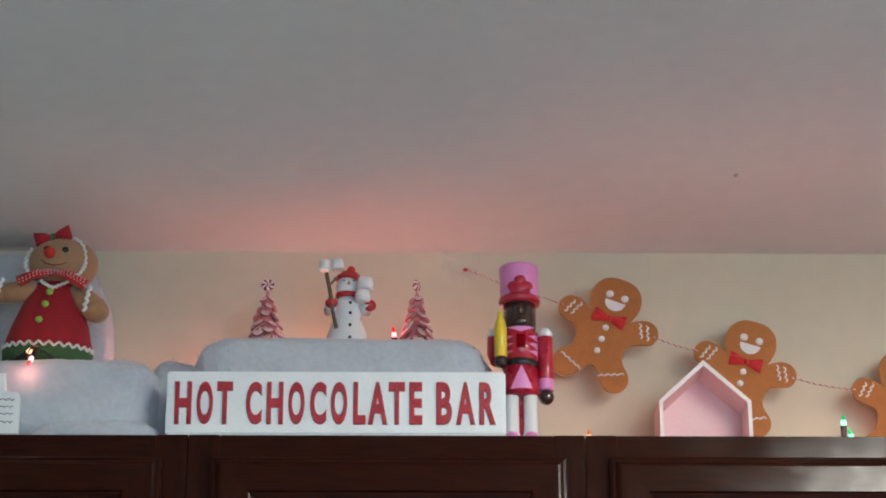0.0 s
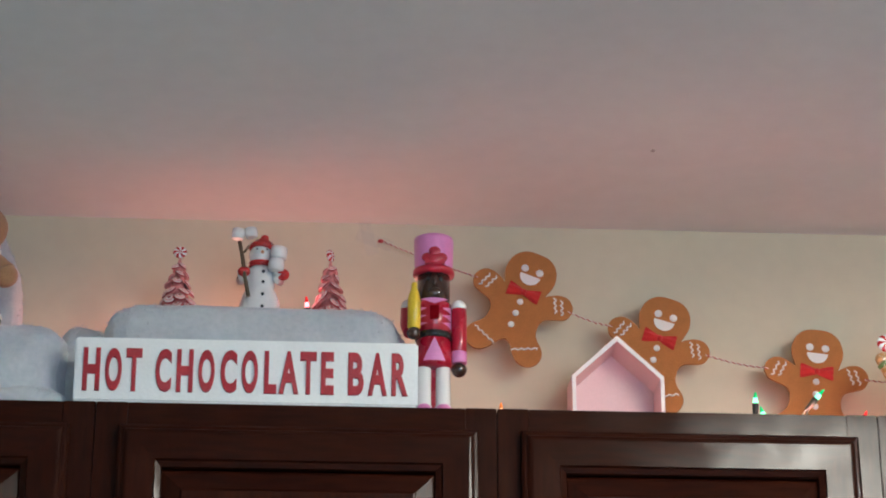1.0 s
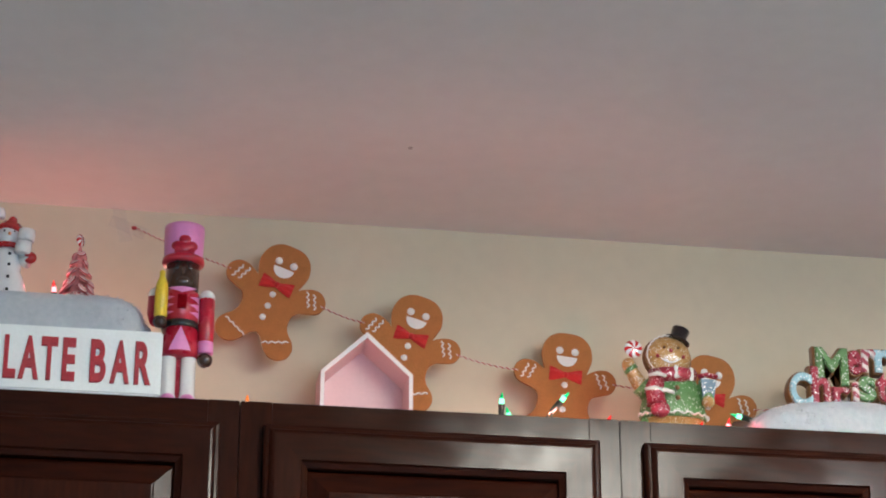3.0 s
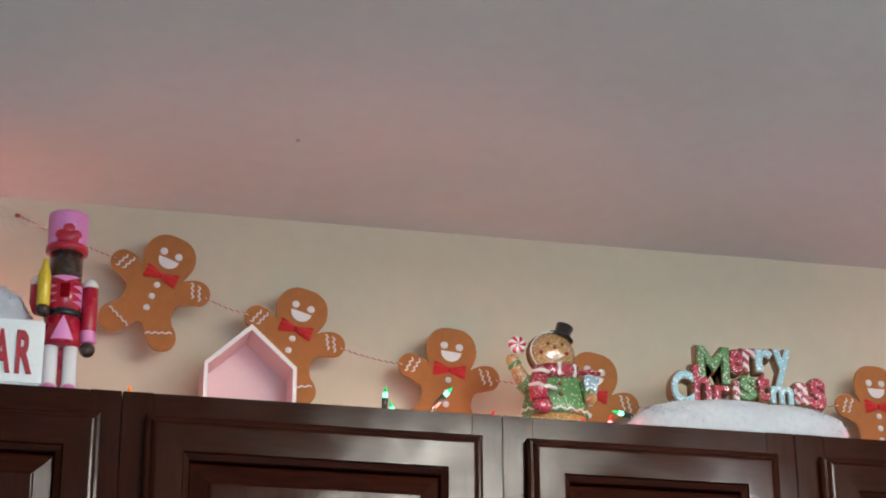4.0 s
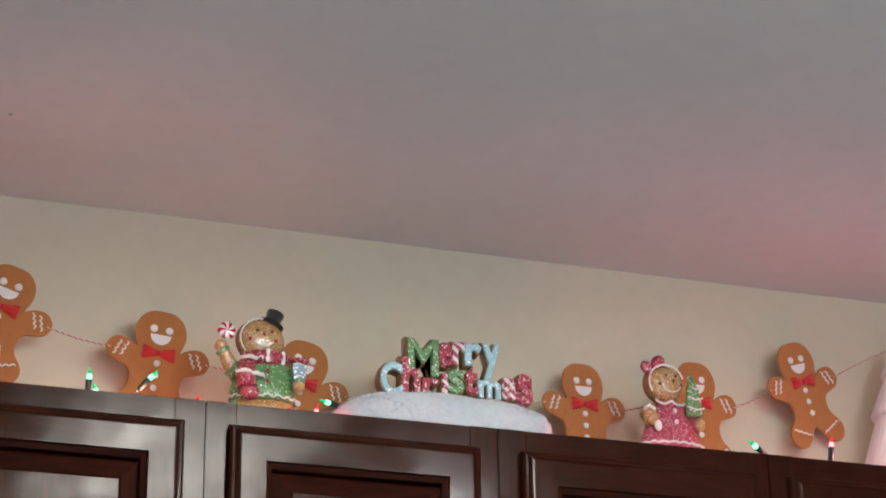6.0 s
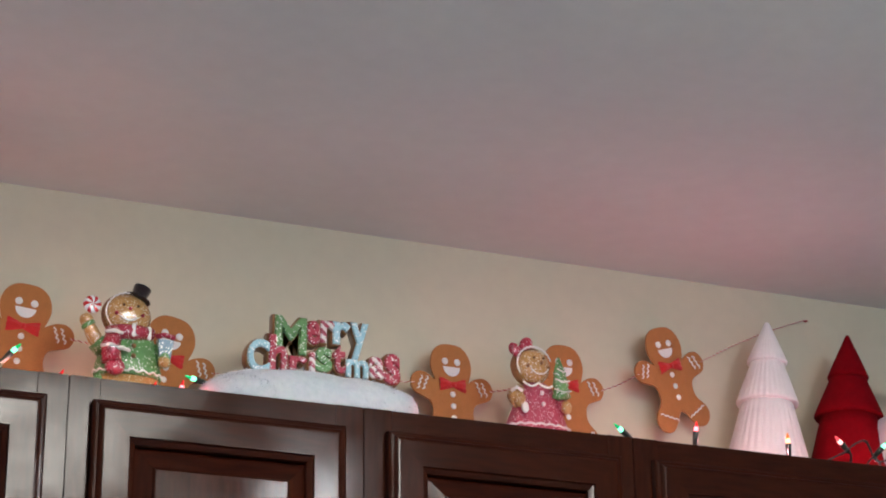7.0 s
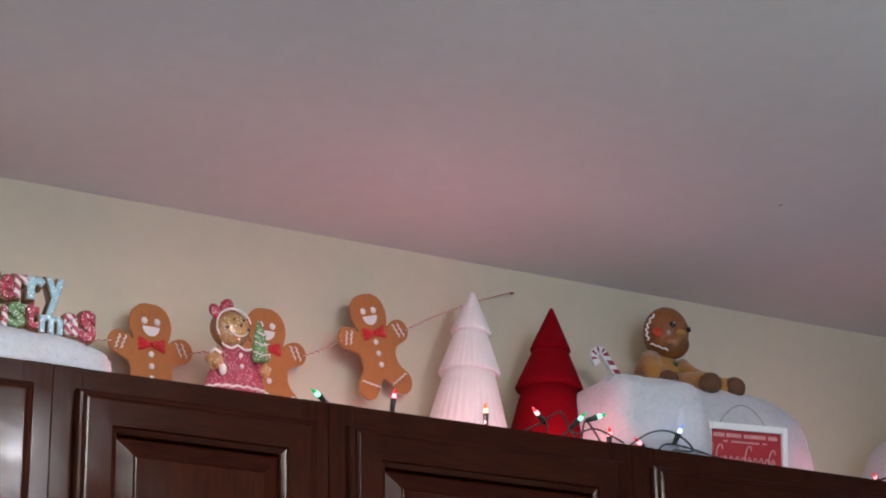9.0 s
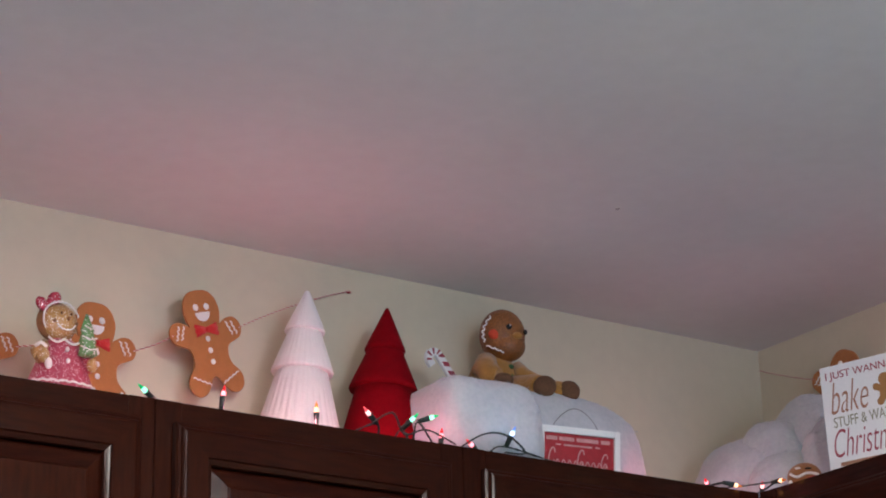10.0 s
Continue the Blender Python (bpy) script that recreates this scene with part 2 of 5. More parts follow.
def inset(outline, d):
    n, out = len(outline), []
    area = sum(outline[i][0] * outline[(i + 1) % n][1] - outline[(i + 1) % n][0] * outline[i][1] for i in range(n))
    s = 1 if area > 0 else -1
    for i in range(n):
        (ax, az), (bx, bz) = outline[i - 1], outline[(i + 1) % n]
        tx, tz = bx - ax, bz - az
        k = math.hypot(tx, tz) or 1
        out.append((outline[i][0] - s * tz / k * d, outline[i][1] + s * tx / k * d))
    return out


def spline(pts, per=5, closed=True):
    out, n = [], len(pts)
    for i in range(n if closed else n - 1):
        p = [pts[(i + k) % n] if closed else pts[min(max(i + k, 0), n - 1)] for k in (-1, 0, 1, 2)]
        for s in range(per):
            t = s / per
            out.append(tuple(0.5 * (2 * b + (c - a) * t + (2 * a - 5 * b + 4 * c - d) * t * t + (3 * b - a - 3 * c + d) * t ** 3) for a, b, c, d in zip(*p)))
    if not closed:
        out.append(tuple(pts[-1]))
    return out


def thing(name, m, label, category, group="", kind=""):
    ob = new(name)
    ob.matrix_world = m if isinstance(m, Matrix) else pose(*m)
    ob.empty_display_size = 0.02
    return tagged(ob, label, category, group, kind)


def solid(name, shape, m, label, category, group="", kind=""):
    ob = new(name, shape.mesh(name))
    ob.matrix_world = m if isinstance(m, Matrix) else pose(*m)
    return tagged(ob, label, category, group, kind)


def part(name, shape, parent, label="", m=None):
    ob = new(name, shape if isinstance(shape, bpy.types.Mesh) else shape.mesh(name))
    ob.parent = parent
    if m is not None:
        ob.matrix_local = m
    return tagged(ob, label) if label else ob


def glyph(char, x0, x1, z0, z1, depth, m, bold=0.05, y=0.0, lean=0.0, puff=0.0):
    """One character of the built-in font as solid mesh, fitted to a box; its back lies at y, its face towards -y."""
    cu = bpy.data.curves.new("glyph", "FONT")
    cu.body, cu.size, cu.offset, cu.extrude, cu.resolution_u = char, 1.0, bold, 0.5, 5
    cu.shear = lean
    if puff:
        cu.extrude, cu.bevel_depth, cu.bevel_resolution = 0.02, puff, 2
    tmp = bpy.data.objects.new("glyph", cu)
    scene.collection.objects.link(tmp)
    dg = bpy.context.evaluated_depsgraph_get()
    me = bpy.data.meshes.new_from_object(tmp.evaluated_get(dg))
    bpy.data.objects.remove(tmp)
    xs, zs = [v.co.x for v in me.vertices], [v.co.y for v in me.vertices]
    sx, sz = (x1 - x0) / (max(xs) - min(xs)), (z1 - z0) / (max(zs) - min(zs))
    bx, bz = min(xs), min(zs)
    thick = max(v.co.z for v in me.vertices)
    for v in me.vertices:
        x, z, d = v.co.x, v.co.y, v.co.z
        v.co = (x0 + (x - bx) * sx, y - (d / thick + 1) * 0.5 * depth, z0 + (z - bz) * sz)
    me.materials.clear()
    me.materials.append(m)
    return me


def word(text, x0, x1, z0, z1, depth, m, bold=0.02, y=0.0, lean=0.0):
    return glyph(text, x0, x1, z0, z1, depth, m, bold, y, lean)


# ---- the room ----


def slabs(name, boxes, m, label, category):
    s = Shape()
    for lo, hi in boxes:
        s.box(lo, hi, m)
    return solid(name, s, (0, 0, 0), label, category, kind="structure")


slabs("wall_north", [((WEST - 0.1, BACK, 0), (EAST + 0.1, BACK + 0.1, CEIL))], WALL, "cream painted plaster wall behind the cabinets", "wall")
slabs("wall_east", [((EAST, SOUTH, 0), (EAST + 0.1, BACK, CEIL))], WALL, "cream painted plaster wall", "wall")
slabs("wall_west", [((WEST - 0.1, SOUTH, 0), (WEST, BACK, CEIL))], WALL, "cream painted plaster wall", "wall")
slabs("wall_south", [((WEST - 0.1, SOUTH - 0.1, 0), (0.2, SOUTH, CEIL)), ((2.2, SOUTH - 0.1, 0), (EAST + 0.1, SOUTH, CEIL)),
                     ((0.2, SOUTH - 0.1, 0), (2.2, SOUTH, 0.9)), ((0.2, SOUTH - 0.1, 2.2), (2.2, SOUTH, CEIL))], WALL, "cream painted wall with a window opening", "wall")
slabs("floor", [((WEST - 0.1, SOUTH - 0.1, -0.1), (EAST + 0.1, BACK + 0.1, 0))], FLOOR, "unseen floor, tinted blue to bounce cool light upwards", "floor")
slabs("ceiling", [((WEST - 0.1, SOUTH - 0.1, CEIL), (EAST + 0.1, BACK + 0.1, CEIL + 0.1))], CEILING, "white painted flat ceiling", "ceiling")
win = thing("window_1", (1.2, SOUTH - 0.05, 1.55), "white framed kitchen window", "window", kind="structure")
s = Shape()
for lo, hi in (((-1, -.03, -.65), (-.94, .03, .65)), ((.94, -.03, -.65), (1, .03, .65)), ((-.94, -.03, .59), (.94, .03, .65)), ((-.94, -.03, -.65), (.94, .03, -.59)), ((-.02, -.02, -.59), (.02, .02, .59))):
    s.box(lo, hi, FRAME_WHITE)
part("window_frame", s, win)

# Unseen round fixture, added to carry the key light.
cl = thing("added_ceiling_light", (1.76, -1.42, CEIL), "unseen round ceiling light, added with a wide rim that shades the ceiling", "ceiling light")
part("base", Shape().lathe([(0.02, 0), (0.11, 0), (0.11, -0.02), (0.10, -0.03), (0.02, -0.03)], FRAME_WHITE, seg=32), cl)
# Plate added below the ceiling to block the bulb's light from it.
part("rim", Shape().lathe([(0.100, -0.080), (0.205, -0.080), (0.21, -0.085), (0.205, -0.091), (0.100, -0.091)], FRAME_WHITE, seg=48), cl)
part("diffuser", Shape().lathe([(0.02, -0.031), (0.098, -0.031), (0.09, -0.06), (0.06, -0.08), (0.01, -0.088)],
                               mat("lit_glass", (0.8, 0.78, 0.7), 0.4, glow=((1.0, 0.9, 0.74), 9.0)), seg=32), cl)
cp = thing("ceiling_panel", (1.23, -1.55, CEIL), "long white ceiling box light with a lit diffuser", "ceiling light")
for lo, hi in (((-.23, -.53, -.05), (-.20, .53, 0)), ((.20, -.53, -.05), (.23, .53, 0)), ((-.20, -.53, -.05), (.20, -.5, 0)), ((-.20, .5, -.05), (.20, .53, 0))):
    part("frame", Shape().box(lo, hi, FRAME_WHITE, 0.003), cp)
part("diffuser", Shape().box((-.199, -.499, -.045), (.199, .499, -.03), mat("lit_panel", (0.8, 0.8, 0.78), 0.4, glow=((1.0, 0.93, 0.76), 70.0))), cp)

# ---- kitchen cabinets ----


def rect_rings(s, x0, x1, z0, z1, steps, cap):
    """Nested rectangles of (inset, y); level boards take the level grain."""
    rings = []
    for d, y in steps:
        rings.append([s.bm.verts.new(p) for p in ((x0 + d, y, z0 + d), (x1 - d, y, z0 + d), (x1 - d, y, z1 - d), (x0 + d, y, z1 - d))])
    for a, b in zip(rings, rings[1:]):
        for j in range(4):
            f = s.bm.faces.new((a[j], a[(j + 1) % 4], b[(j + 1) % 4], b[j]))
            f.material_index = s.slot(WOOD_V if j % 2 else WOOD_H)
    if cap:
        s.bm.faces.new(rings[-1]).material_index = s.slot(WOOD_V)


def cabinet(m, width, door_l, door_r, depth=0.30, blind=0.0):
    """A wall cabinet unit; its front lies at y = 0, its left edge at x = 0, its top at z = 0."""
    cab = thing("wall_cabinet", m, "dark cherry wooden wall cabinet with a raised-panel door", "cabinet", "wall cabinets")
    h, st = 0.76, 0.038
    s = Shape()
    s.box((0.0005, 0.019, -h), (width - 0.0005, depth, -0.0005), WOOD_V)
    if blind:
        s.box((width - 0.0005, 0.019, -h), (width + blind, depth, -0.0005), WOOD_V)
    part("carcass", s, cab)
    for x0 in (0.0006, width - st):
        part("stile", Shape().box((x0, 0, -h), (x0 + st - 0.0006, 0.0185, 0), WOOD_V, 0.0008), cab)
    for z0 in (-0.045, -h):
        part("rail", Shape().box((st + 0.0003, 0.0004, z0), (width - st - 0.0003, 0.0185, z0 + (0.045 if z0 > -0.1 else 0.05) - 0.0004), WOOD_H, 0.0008), cab)
    s = Shape()
    rect_rings(s, door_l, door_r, -h + 0.03, -0.031, [(0.002, -0.001), (0.0, -0.003), (0.0, -0.012), (0.003, -0.0145), (0.0065, -0.0150), (0.0075, -0.0175), (0.0105, -0.0195),
                                                      (0.013, -0.02), (0.044, -0.02), (0.0455, -0.0165), (0.048, -0.0155), (0.052, -0.0135), (0.053, -0.009)], False)
    door = part("door", s, cab)
    s = Shape()
    rect_rings(s, door_l + 0.052, door_r - 0.052, -h + 0.082, -0.086, [(0.0, -0.0065), (0.003, -0.0085), (0.023, -0.0155), (0.025, -0.0175), (0.0265, -0.018)], True)
    part("panel", s, door)
    return cab


JOINTS = (-0.44, 0.0285, 0.506, 0.968, 1.3475, 1.7315, 2.2185, 2.7795)
DOORS = ((-0.41, 0.0), (0.058, 0.484), (0.534, 0.940), (0.996, 1.319), (1.376, 1.707), (1.756, 2.19), (2.247, 2.70))
for (a, b), (dl, dr) in zip(zip(JOINTS, JOINTS[1:]), DOORS):
    cabinet(pose(a, 0, TOP), b - a, dl - a, dr - a, blind=0.303 if b > 2.7 else 0.0)
for y0 in (0.0, -0.46):
    cabinet(pose(2.78, y0 - 0.0005, TOP, 0, 0, -90), 0.459, 0.06, 0.42)

# ---- white batting ----


def mound(at, size, e1=0.5, e2=0.4, lump=0.006, seed=0, nu=110, nv=26):
    """Upper half of a soft block, its surface uneven."""
    a, b, c = size
    sg = lambda v, e: math.copysign(abs(v) ** e, v)
    rows = []
    for i in range(nv + 1):
        ph = (math.pi / 2) * i / nv
        row = []
        for j in range(nu):
            th = 2 * math.pi * j / nu
            d = Vector((sg(math.cos(ph), e1) * sg(math.cos(th), e2) * a, sg(math.cos(ph), e1) * sg(math.sin(th), e2) * b, sg(math.sin(ph), e1) * c))
            p = Vector(at) + d
            q = p + Vector((seed * 3.1, seed, 0))
            k = noise.noise(q * 18) * lump + noise.noise(q * 55) * lump * 0.45 + noise.noise(q * 160) * lump * 0.16
            row.append(p + d.normalized() * k * (0.15 + min(1, max(0, d.z) / (0.25 * c))))
        rows.append(row)
    return rows


def batting(name, lumps, label, category="snow blanket", fibres=5000, seed=1):
    root = thing(name, (0, 0, 0), label, category)
    rng = random.Random(seed)
    polys = []
    for i, args in enumerate(lumps):
        me = part("fold" if i else "body", Shape().grid(mound(*args, seed=seed + i), FLUFF), root).data
        polys += [(p.normal.copy(), [me.vertices[k].co for k in p.vertices[:3]]) for p in me.polygons if p.normal.z > -0.3]
    f = Shape()
    k = f.slot(FLUFF)
    for _ in range(fibres):
        normal, vs = rng.choice(polys)
        u, v = rng.random(), rng.random()
        if u + v > 1:
            u, v = 1 - u, 1 - v
        base = vs[0] + (vs[1] - vs[0]) * u + (vs[2] - vs[0]) * v
        way = (normal * rng.uniform(0.2, 1) + Vector((rng.uniform(-1, 1), rng.uniform(-1, 1), rng.uniform(-0.6, 1)))).normalized()
        side = way.cross(Vector((rng.uniform(-1, 1), rng.uniform(-1, 1), rng.uniform(-1, 1)))).normalized() * 0.0003
        ln = rng.uniform(0.0015, 0.005)
        bend = Vector((rng.uniform(-1, 1), rng.uniform(-1, 1), rng.uniform(-1, 1))) * ln * 0.4
        a = [f.bm.verts.new(q) for q in (base - side, base + side, base + way * ln * 0.6 + side * 0.7, base + way * ln + bend)]
        f.bm.faces.new((a[0], a[1], a[2])).material_index = k
        f.bm.faces.new((a[0], a[2], a[3])).material_index = k
    me2 = bpy.data.meshes.new("fuzz")
    f.bm.to_mesh(me2)
    f.bm.free()
    me2.materials.append(FLUFF)
    tagged(part("fuzz", me2, root), kind="stuff")
    return root


batting("snow_batting", [((0.210, 0.165, TOP), (0.186, 0.128, 0.151), 0.28, 0.2, 0.006), ((0.362, 0.15, TOP), (0.045, 0.1, 0.130), 0.5, 0.4, 0.006)],
        "block of white snow batting draped behind the wooden sign", seed=1)
batting("snow_batting", [((-0.185, 0.15, TOP), (0.17, 0.135, 0.113), 0.28, 0.28, 0.011), ((0.0, 0.15, TOP), (0.055, 0.09, 0.136), 0.75, 0.7, 0.007), ((-0.05, 0.16, TOP), (0.06, 0.09, 0.122), 0.6, 0.7, 0.006),
                         ((-0.09, 0.04, TOP), (0.082, 0.035, 0.026), 0.8, 0.5, 0.006), ((-0.173, 0.175, TOP), (0.075, 0.075, 0.139), 0.5, 0.6, 0.005)], "rumpled white snow batting with a folded front edge", seed=5)
batting("snow_pillow", [((-0.241, 0.262, 2.2), (0.137, 0.035, 0.272), 0.5, 0.5, 0.008)], "white fleece pillow leaning against the wall", "pillow", seed=9)
batting("snow_batting", [((1.309, 0.13, TOP), (0.150, 0.112, 0.061), 0.58, 0.6, 0.004), ((1.20, 0.06, TOP), (0.055, 0.045, 0.036), 0.6, 0.7, 0.004)], "low mound of white snow batting under the letter sign", seed=12)
batting("snow_batting", [((2.315, 0.16, TOP), (0.084, 0.12, 0.133), 0.28, 0.3, 0.004), ((2.36, 0.10, TOP), (0.05, 0.065, 0.124), 0.5, 0.7, 0.004), ((2.485, 0.19, TOP), (0.185, 0.105, 0.160), 0.62, 0.6, 0.005)],
        "tall white snow batting mound with a draped side", seed=15)
batting("snow_batting", [((2.955, 0.17, TOP), (0.125, 0.125, 0.150), 0.75, 0.85, 0.005), ((2.99, 0.075, TOP), (0.082, 0.10, 0.205), 0.75, 0.9, 0.006),
                         ((2.905, 0.06, TOP), (0.08, 0.06, 0.095), 0.85, 0.95, 0.005), ((2.965, 0.0, TOP), (0.075, 0.05, 0.150), 0.8, 0.9, 0.006),
                         ((2.93, 0.11, TOP), (0.07, 0.08, 0.165), 0.8, 0.9, 0.006)], "heap of white snow batting in the corner", seed=20)

# ---- wooden sign ----
sign = thing("wooden_sign", (0.0, 0.0, TOP, 4, 0, 0), "white painted wooden sign with raised red letters", "sign")
part("board", Shape().box((0, 0, 0.0), (0.411, 0.018, 0.079), WHITE, 0.0022), sign)
for ch, a, b in (("H", 309, 339), ("O", 348, 377), ("T", 384, 412), ("C", 436, 464), ("H", 473, 502), ("O", 511, 540), ("C", 550, 579), ("O", 587, 616), ("L", 627, 649),
                 ("A", 653, 688), ("T", 690, 719), ("E", 727, 750), ("B", 775, 803), ("A", 810, 844), ("R", 852, 881)):
    part("letter", glyph(ch, (a - 293) * 0.000678, (b - 293) * 0.000678, 0.0125, 0.0655, 0.0032, RED_PAINT, 0.018, 0.0006, puff=0.022), sign)

# ---- paper tag at the edge ----
tag = thing("sign_tag", (-0.26, 0.0, TOP, 3, 0, 0), "white shaped wooden tag with lines of grey script", "sign")
part("board", Shape().slab([(0, 0), (0.084, 0), (0.084, 0.049), (0.080, 0.052), (0.066, 0.054), (0.064, 0.076), (0.02, 0.076), (0.018, 0.054), (0.004, 0.052), (0, 0.049)], 0, 0.008, WHITE, 0.001), tag)
for z, a, b in ((0.043, 0.01, 0.078), (0.034, 0.014, 0.076), (0.025, 0.01, 0.077), (0.015, 0.016, 0.077)):
    pts = [(a + (b - a) * i / 40, -0.0003, z + 0.0022 * math.sin(i * 2.1) * math.sin(i * 0.7)) for i in range(41)]
    part("script_bar", Shape().tube(pts, 0.0006, INK, 5), tag)


# ---- nutcracker ----
def nutcracker():
    s = Shape()
    s.box((-0.024, -0.02, 0), (0.024, 0.02, 0.010), PINK, 0.002)
    for x in (-0.0115, 0.0115):
        s.lathe([(0.0098, 0.010), (0.0098, 0.017), (0.009, 0.018), (0.0088, 0.066), (0.008, 0.068)], WHITE_GLOSS, (x, 0, 0))
        s.ball((x, -0.006, 0.013), (0.0085, 0.011, 0.005), PINK)
    s.box((-0.006, 0.002, 0.012), (0.006, 0.008, 0.07), RED, 0.001)
    s.lathe([(0.010, 0.064), (0.0222, 0.065), (0.0222, 0.080), (0.0208, 0.107), (0.01, 0.108)], RED, seg=32)
    s.lathe([(0.0205, 0.104), (0.0222, 0.1055), (0.0222, 0.1125), (0.0205, 0.114)], BLACK, seg=32)
    s.ball((0, -0.0222, 0.109), (0.006, 0.0015, 0.0035), BLACK)
    s.lathe([(0.019, 0.113), (0.0205, 0.114), (0.0212, 0.15), (0.017, 0.154)], RED, seg=32)
    wrap = lambda a, z, r: (r * math.sin(a), -r * math.cos(a), z)

    def tri(a0, z0, a1, z1, a2, z2, r, m):
        # a flat triangle wrapped on the round body
        rows = []
        for i in range(7):
            t = i / 6
            p0 = (a0 + (a2 - a0) * t, z0 + (z2 - z0) * t)
            p1 = (a1 + (a2 - a1) * t, z1 + (z2 - z1) * t)
            rows.append([wrap(p0[0] + (p1[0] - p0[0]) * k / 6, p0[1] + (p1[1] - p0[1]) * k / 6, r) for k in range(7)])
        s.grid(rows, m, close=False)
    tri(-0.62, 0.0685, 0.62, 0.0685, 0, 0.103, 0.0228, PINK)
    for sgn in (-1, 1):
        for z in (0.117, 0.1265, 0.136):
            tri(sgn * 1.35, z, sgn * 1.35, z + 0.010, sgn * 0.42, z + 0.005, 0.0216, PINK)
    tri(-0.9, 0.1535, 0.9, 0.1535, 0, 0.146, 0.0222, PINK)
    s.box((-0.0055, -0.0218, 0.126), (0.0055, -0.018, 0.144), VELVET, 0.0006)
    s.lathe([(0.012, 0.152), (0.0192, 0.154), (0.0198, 0.162), (0.0196, 0.188), (0.012, 0.189)], DARK_SKIN, seg=32)
    for x in (-0.0075, 0.0075):
        s.ball((x, -0.0185, 0.176), (0.0026, 0.0016, 0.003), BLACK)
        s.tube([(x - 0.004, -0.0188, 0.181), (x, -0.0200, 0.1825), (x + 0.004, -0.0188, 0.181)], 0.0008, BLACK, 6)
    s.ball((0, -0.0205, 0.172), (0.003, 0.003, 0.005), DARK_SKIN)
    s.ball((0, -0.0185, 0.161), (0.008, 0.003, 0.005), DARK_SKIN)
    s.lathe([(0.02, 0.183), (0.0248, 0.184), (0.0255, 0.187), (0.0248, 0.191), (0.0235, 0.192)], RED, seg=36)
    s.lathe([(0.0228, 0.190), (0.0232, 0.193), (0.0243, 0.234), (0.0238, 0.2395), (0.021, 0.241), (0.002, 0.2412)], PINK, seg=36)
    for x, z, r in ((0, 0.2115, 0.0072), (-0.0095, 0.203, 0.0068), (0.0095, 0.203, 0.0068), (0, 0.201, 0.008)):
        y = -math.sqrt(0.0238 ** 2 - x * x)
        s.ball((x, y, z), (r, 0.0022, r), RED, Matrix.Rotation(math.asin(x / 0.0238), 4, "Z"))
    s.box((-0.012, -0.0245, 0.191), (0.012, -0.0205, 0.2), RED, 0.001)
    s.ball((0.0305, 0, 0.148), 0.0098, WHITE_GLOSS)
    s.lathe([(0.0085, 0.088), (0.0095, 0.09), (0.0095, 0.147), (0.007, 0.149)], RED, (0.0305, 0, 0))
    s.lathe([(0.0085, 0.072), (0.0097, 0.073), (0.0097, 0.0885), (0.0085, 0.09)], PINK, (0.0305, 0, 0))
    s.ball((0.0305, -0.001, 0.0635), 0.0095, DARK_SKIN)
    s.ball((-0.0305, 0, 0.148), 0.0095, WHITE_GLOSS)
    s.tube([(-0.0305, 0, 0.148), (-0.031, 0.001, 0.125), (-0.029, -0.012, 0.112)], [0.0092, 0.0092, 0.0085], RED, 14)
    s.ball((-0.0245, -0.020, 0.108), 0.0088, DARK_SKIN)
    s.lathe([(0.004, 0.112), (0.0078, 0.115), (0.0078, 0.150), (0.006, 0.158), (0.0035, 0.163), (0.0035, 0.169), (0.001, 0.171)], YELLOW, (-0.0245, -0.020, 0))
    for v in s.bm.verts:
        v.co.z = float(np.interp(v.co.z, (0, 0.066, 0.106, 0.112, 0.153, 0.188, 0.2412), (0, 0.066, 0.100, 0.106, 0.147, 0.187, 0.232)))
    return s


solid("nutcracker", nutcracker().turned(Matrix.Scale(1.03, 4)), (0.4325, 0.052, TOP), "pink and red glossy wooden nutcracker with a tall hat", "nutcracker")


# ---- peppermint trees ----
def curl_mesh():
    s = Shape()
    s.lathe([(0.0006, 0.0022), (0.0022, 0.0021), (0.0038, 0.0017), (0.0054, 0.0012), (0.0070, 0.0005), (0.0082, -0.0006), (0.0072, -0.0016), (0.001, -0.001)], CANDY_PINK, seg=16,
            pick=lambda i, j: (CANDY_RED, CANDY_WHITE, CANDY_PINK, CANDY_WHITE, CANDY_RED, CANDY_PINK, CANDY_PINK)[i])
    return s.mesh("curl")


def swirl_disc(s, at, r, thick, turn=None, ma=RED_GLAZE, mb=WHITE_GLOSS):
    """A round peppermint sweet, its stripes bent towards the rim."""
    t = turn or Matrix()
    n, rows = 48, []
    for k, (q, d) in enumerate(((0.02, -0.55), (0.4, -0.5), (0.75, -0.42), (0.95, -0.2), (1.0, 0), (0.9, 0.4), (0.05, 0.5))):
        rows.append([Vector(at) + t @ Vector((r * q * math.cos(2 * math.pi * j / n + k * 0.13), d * thick, r * q * math.sin(2 * math.pi * j / n + k * 0.13))) for j in range(n)])
    s.grid(rows, ma, pick=lambda i, j: ma if (j // 4) % 2 else mb)


CURL = curl_mesh()


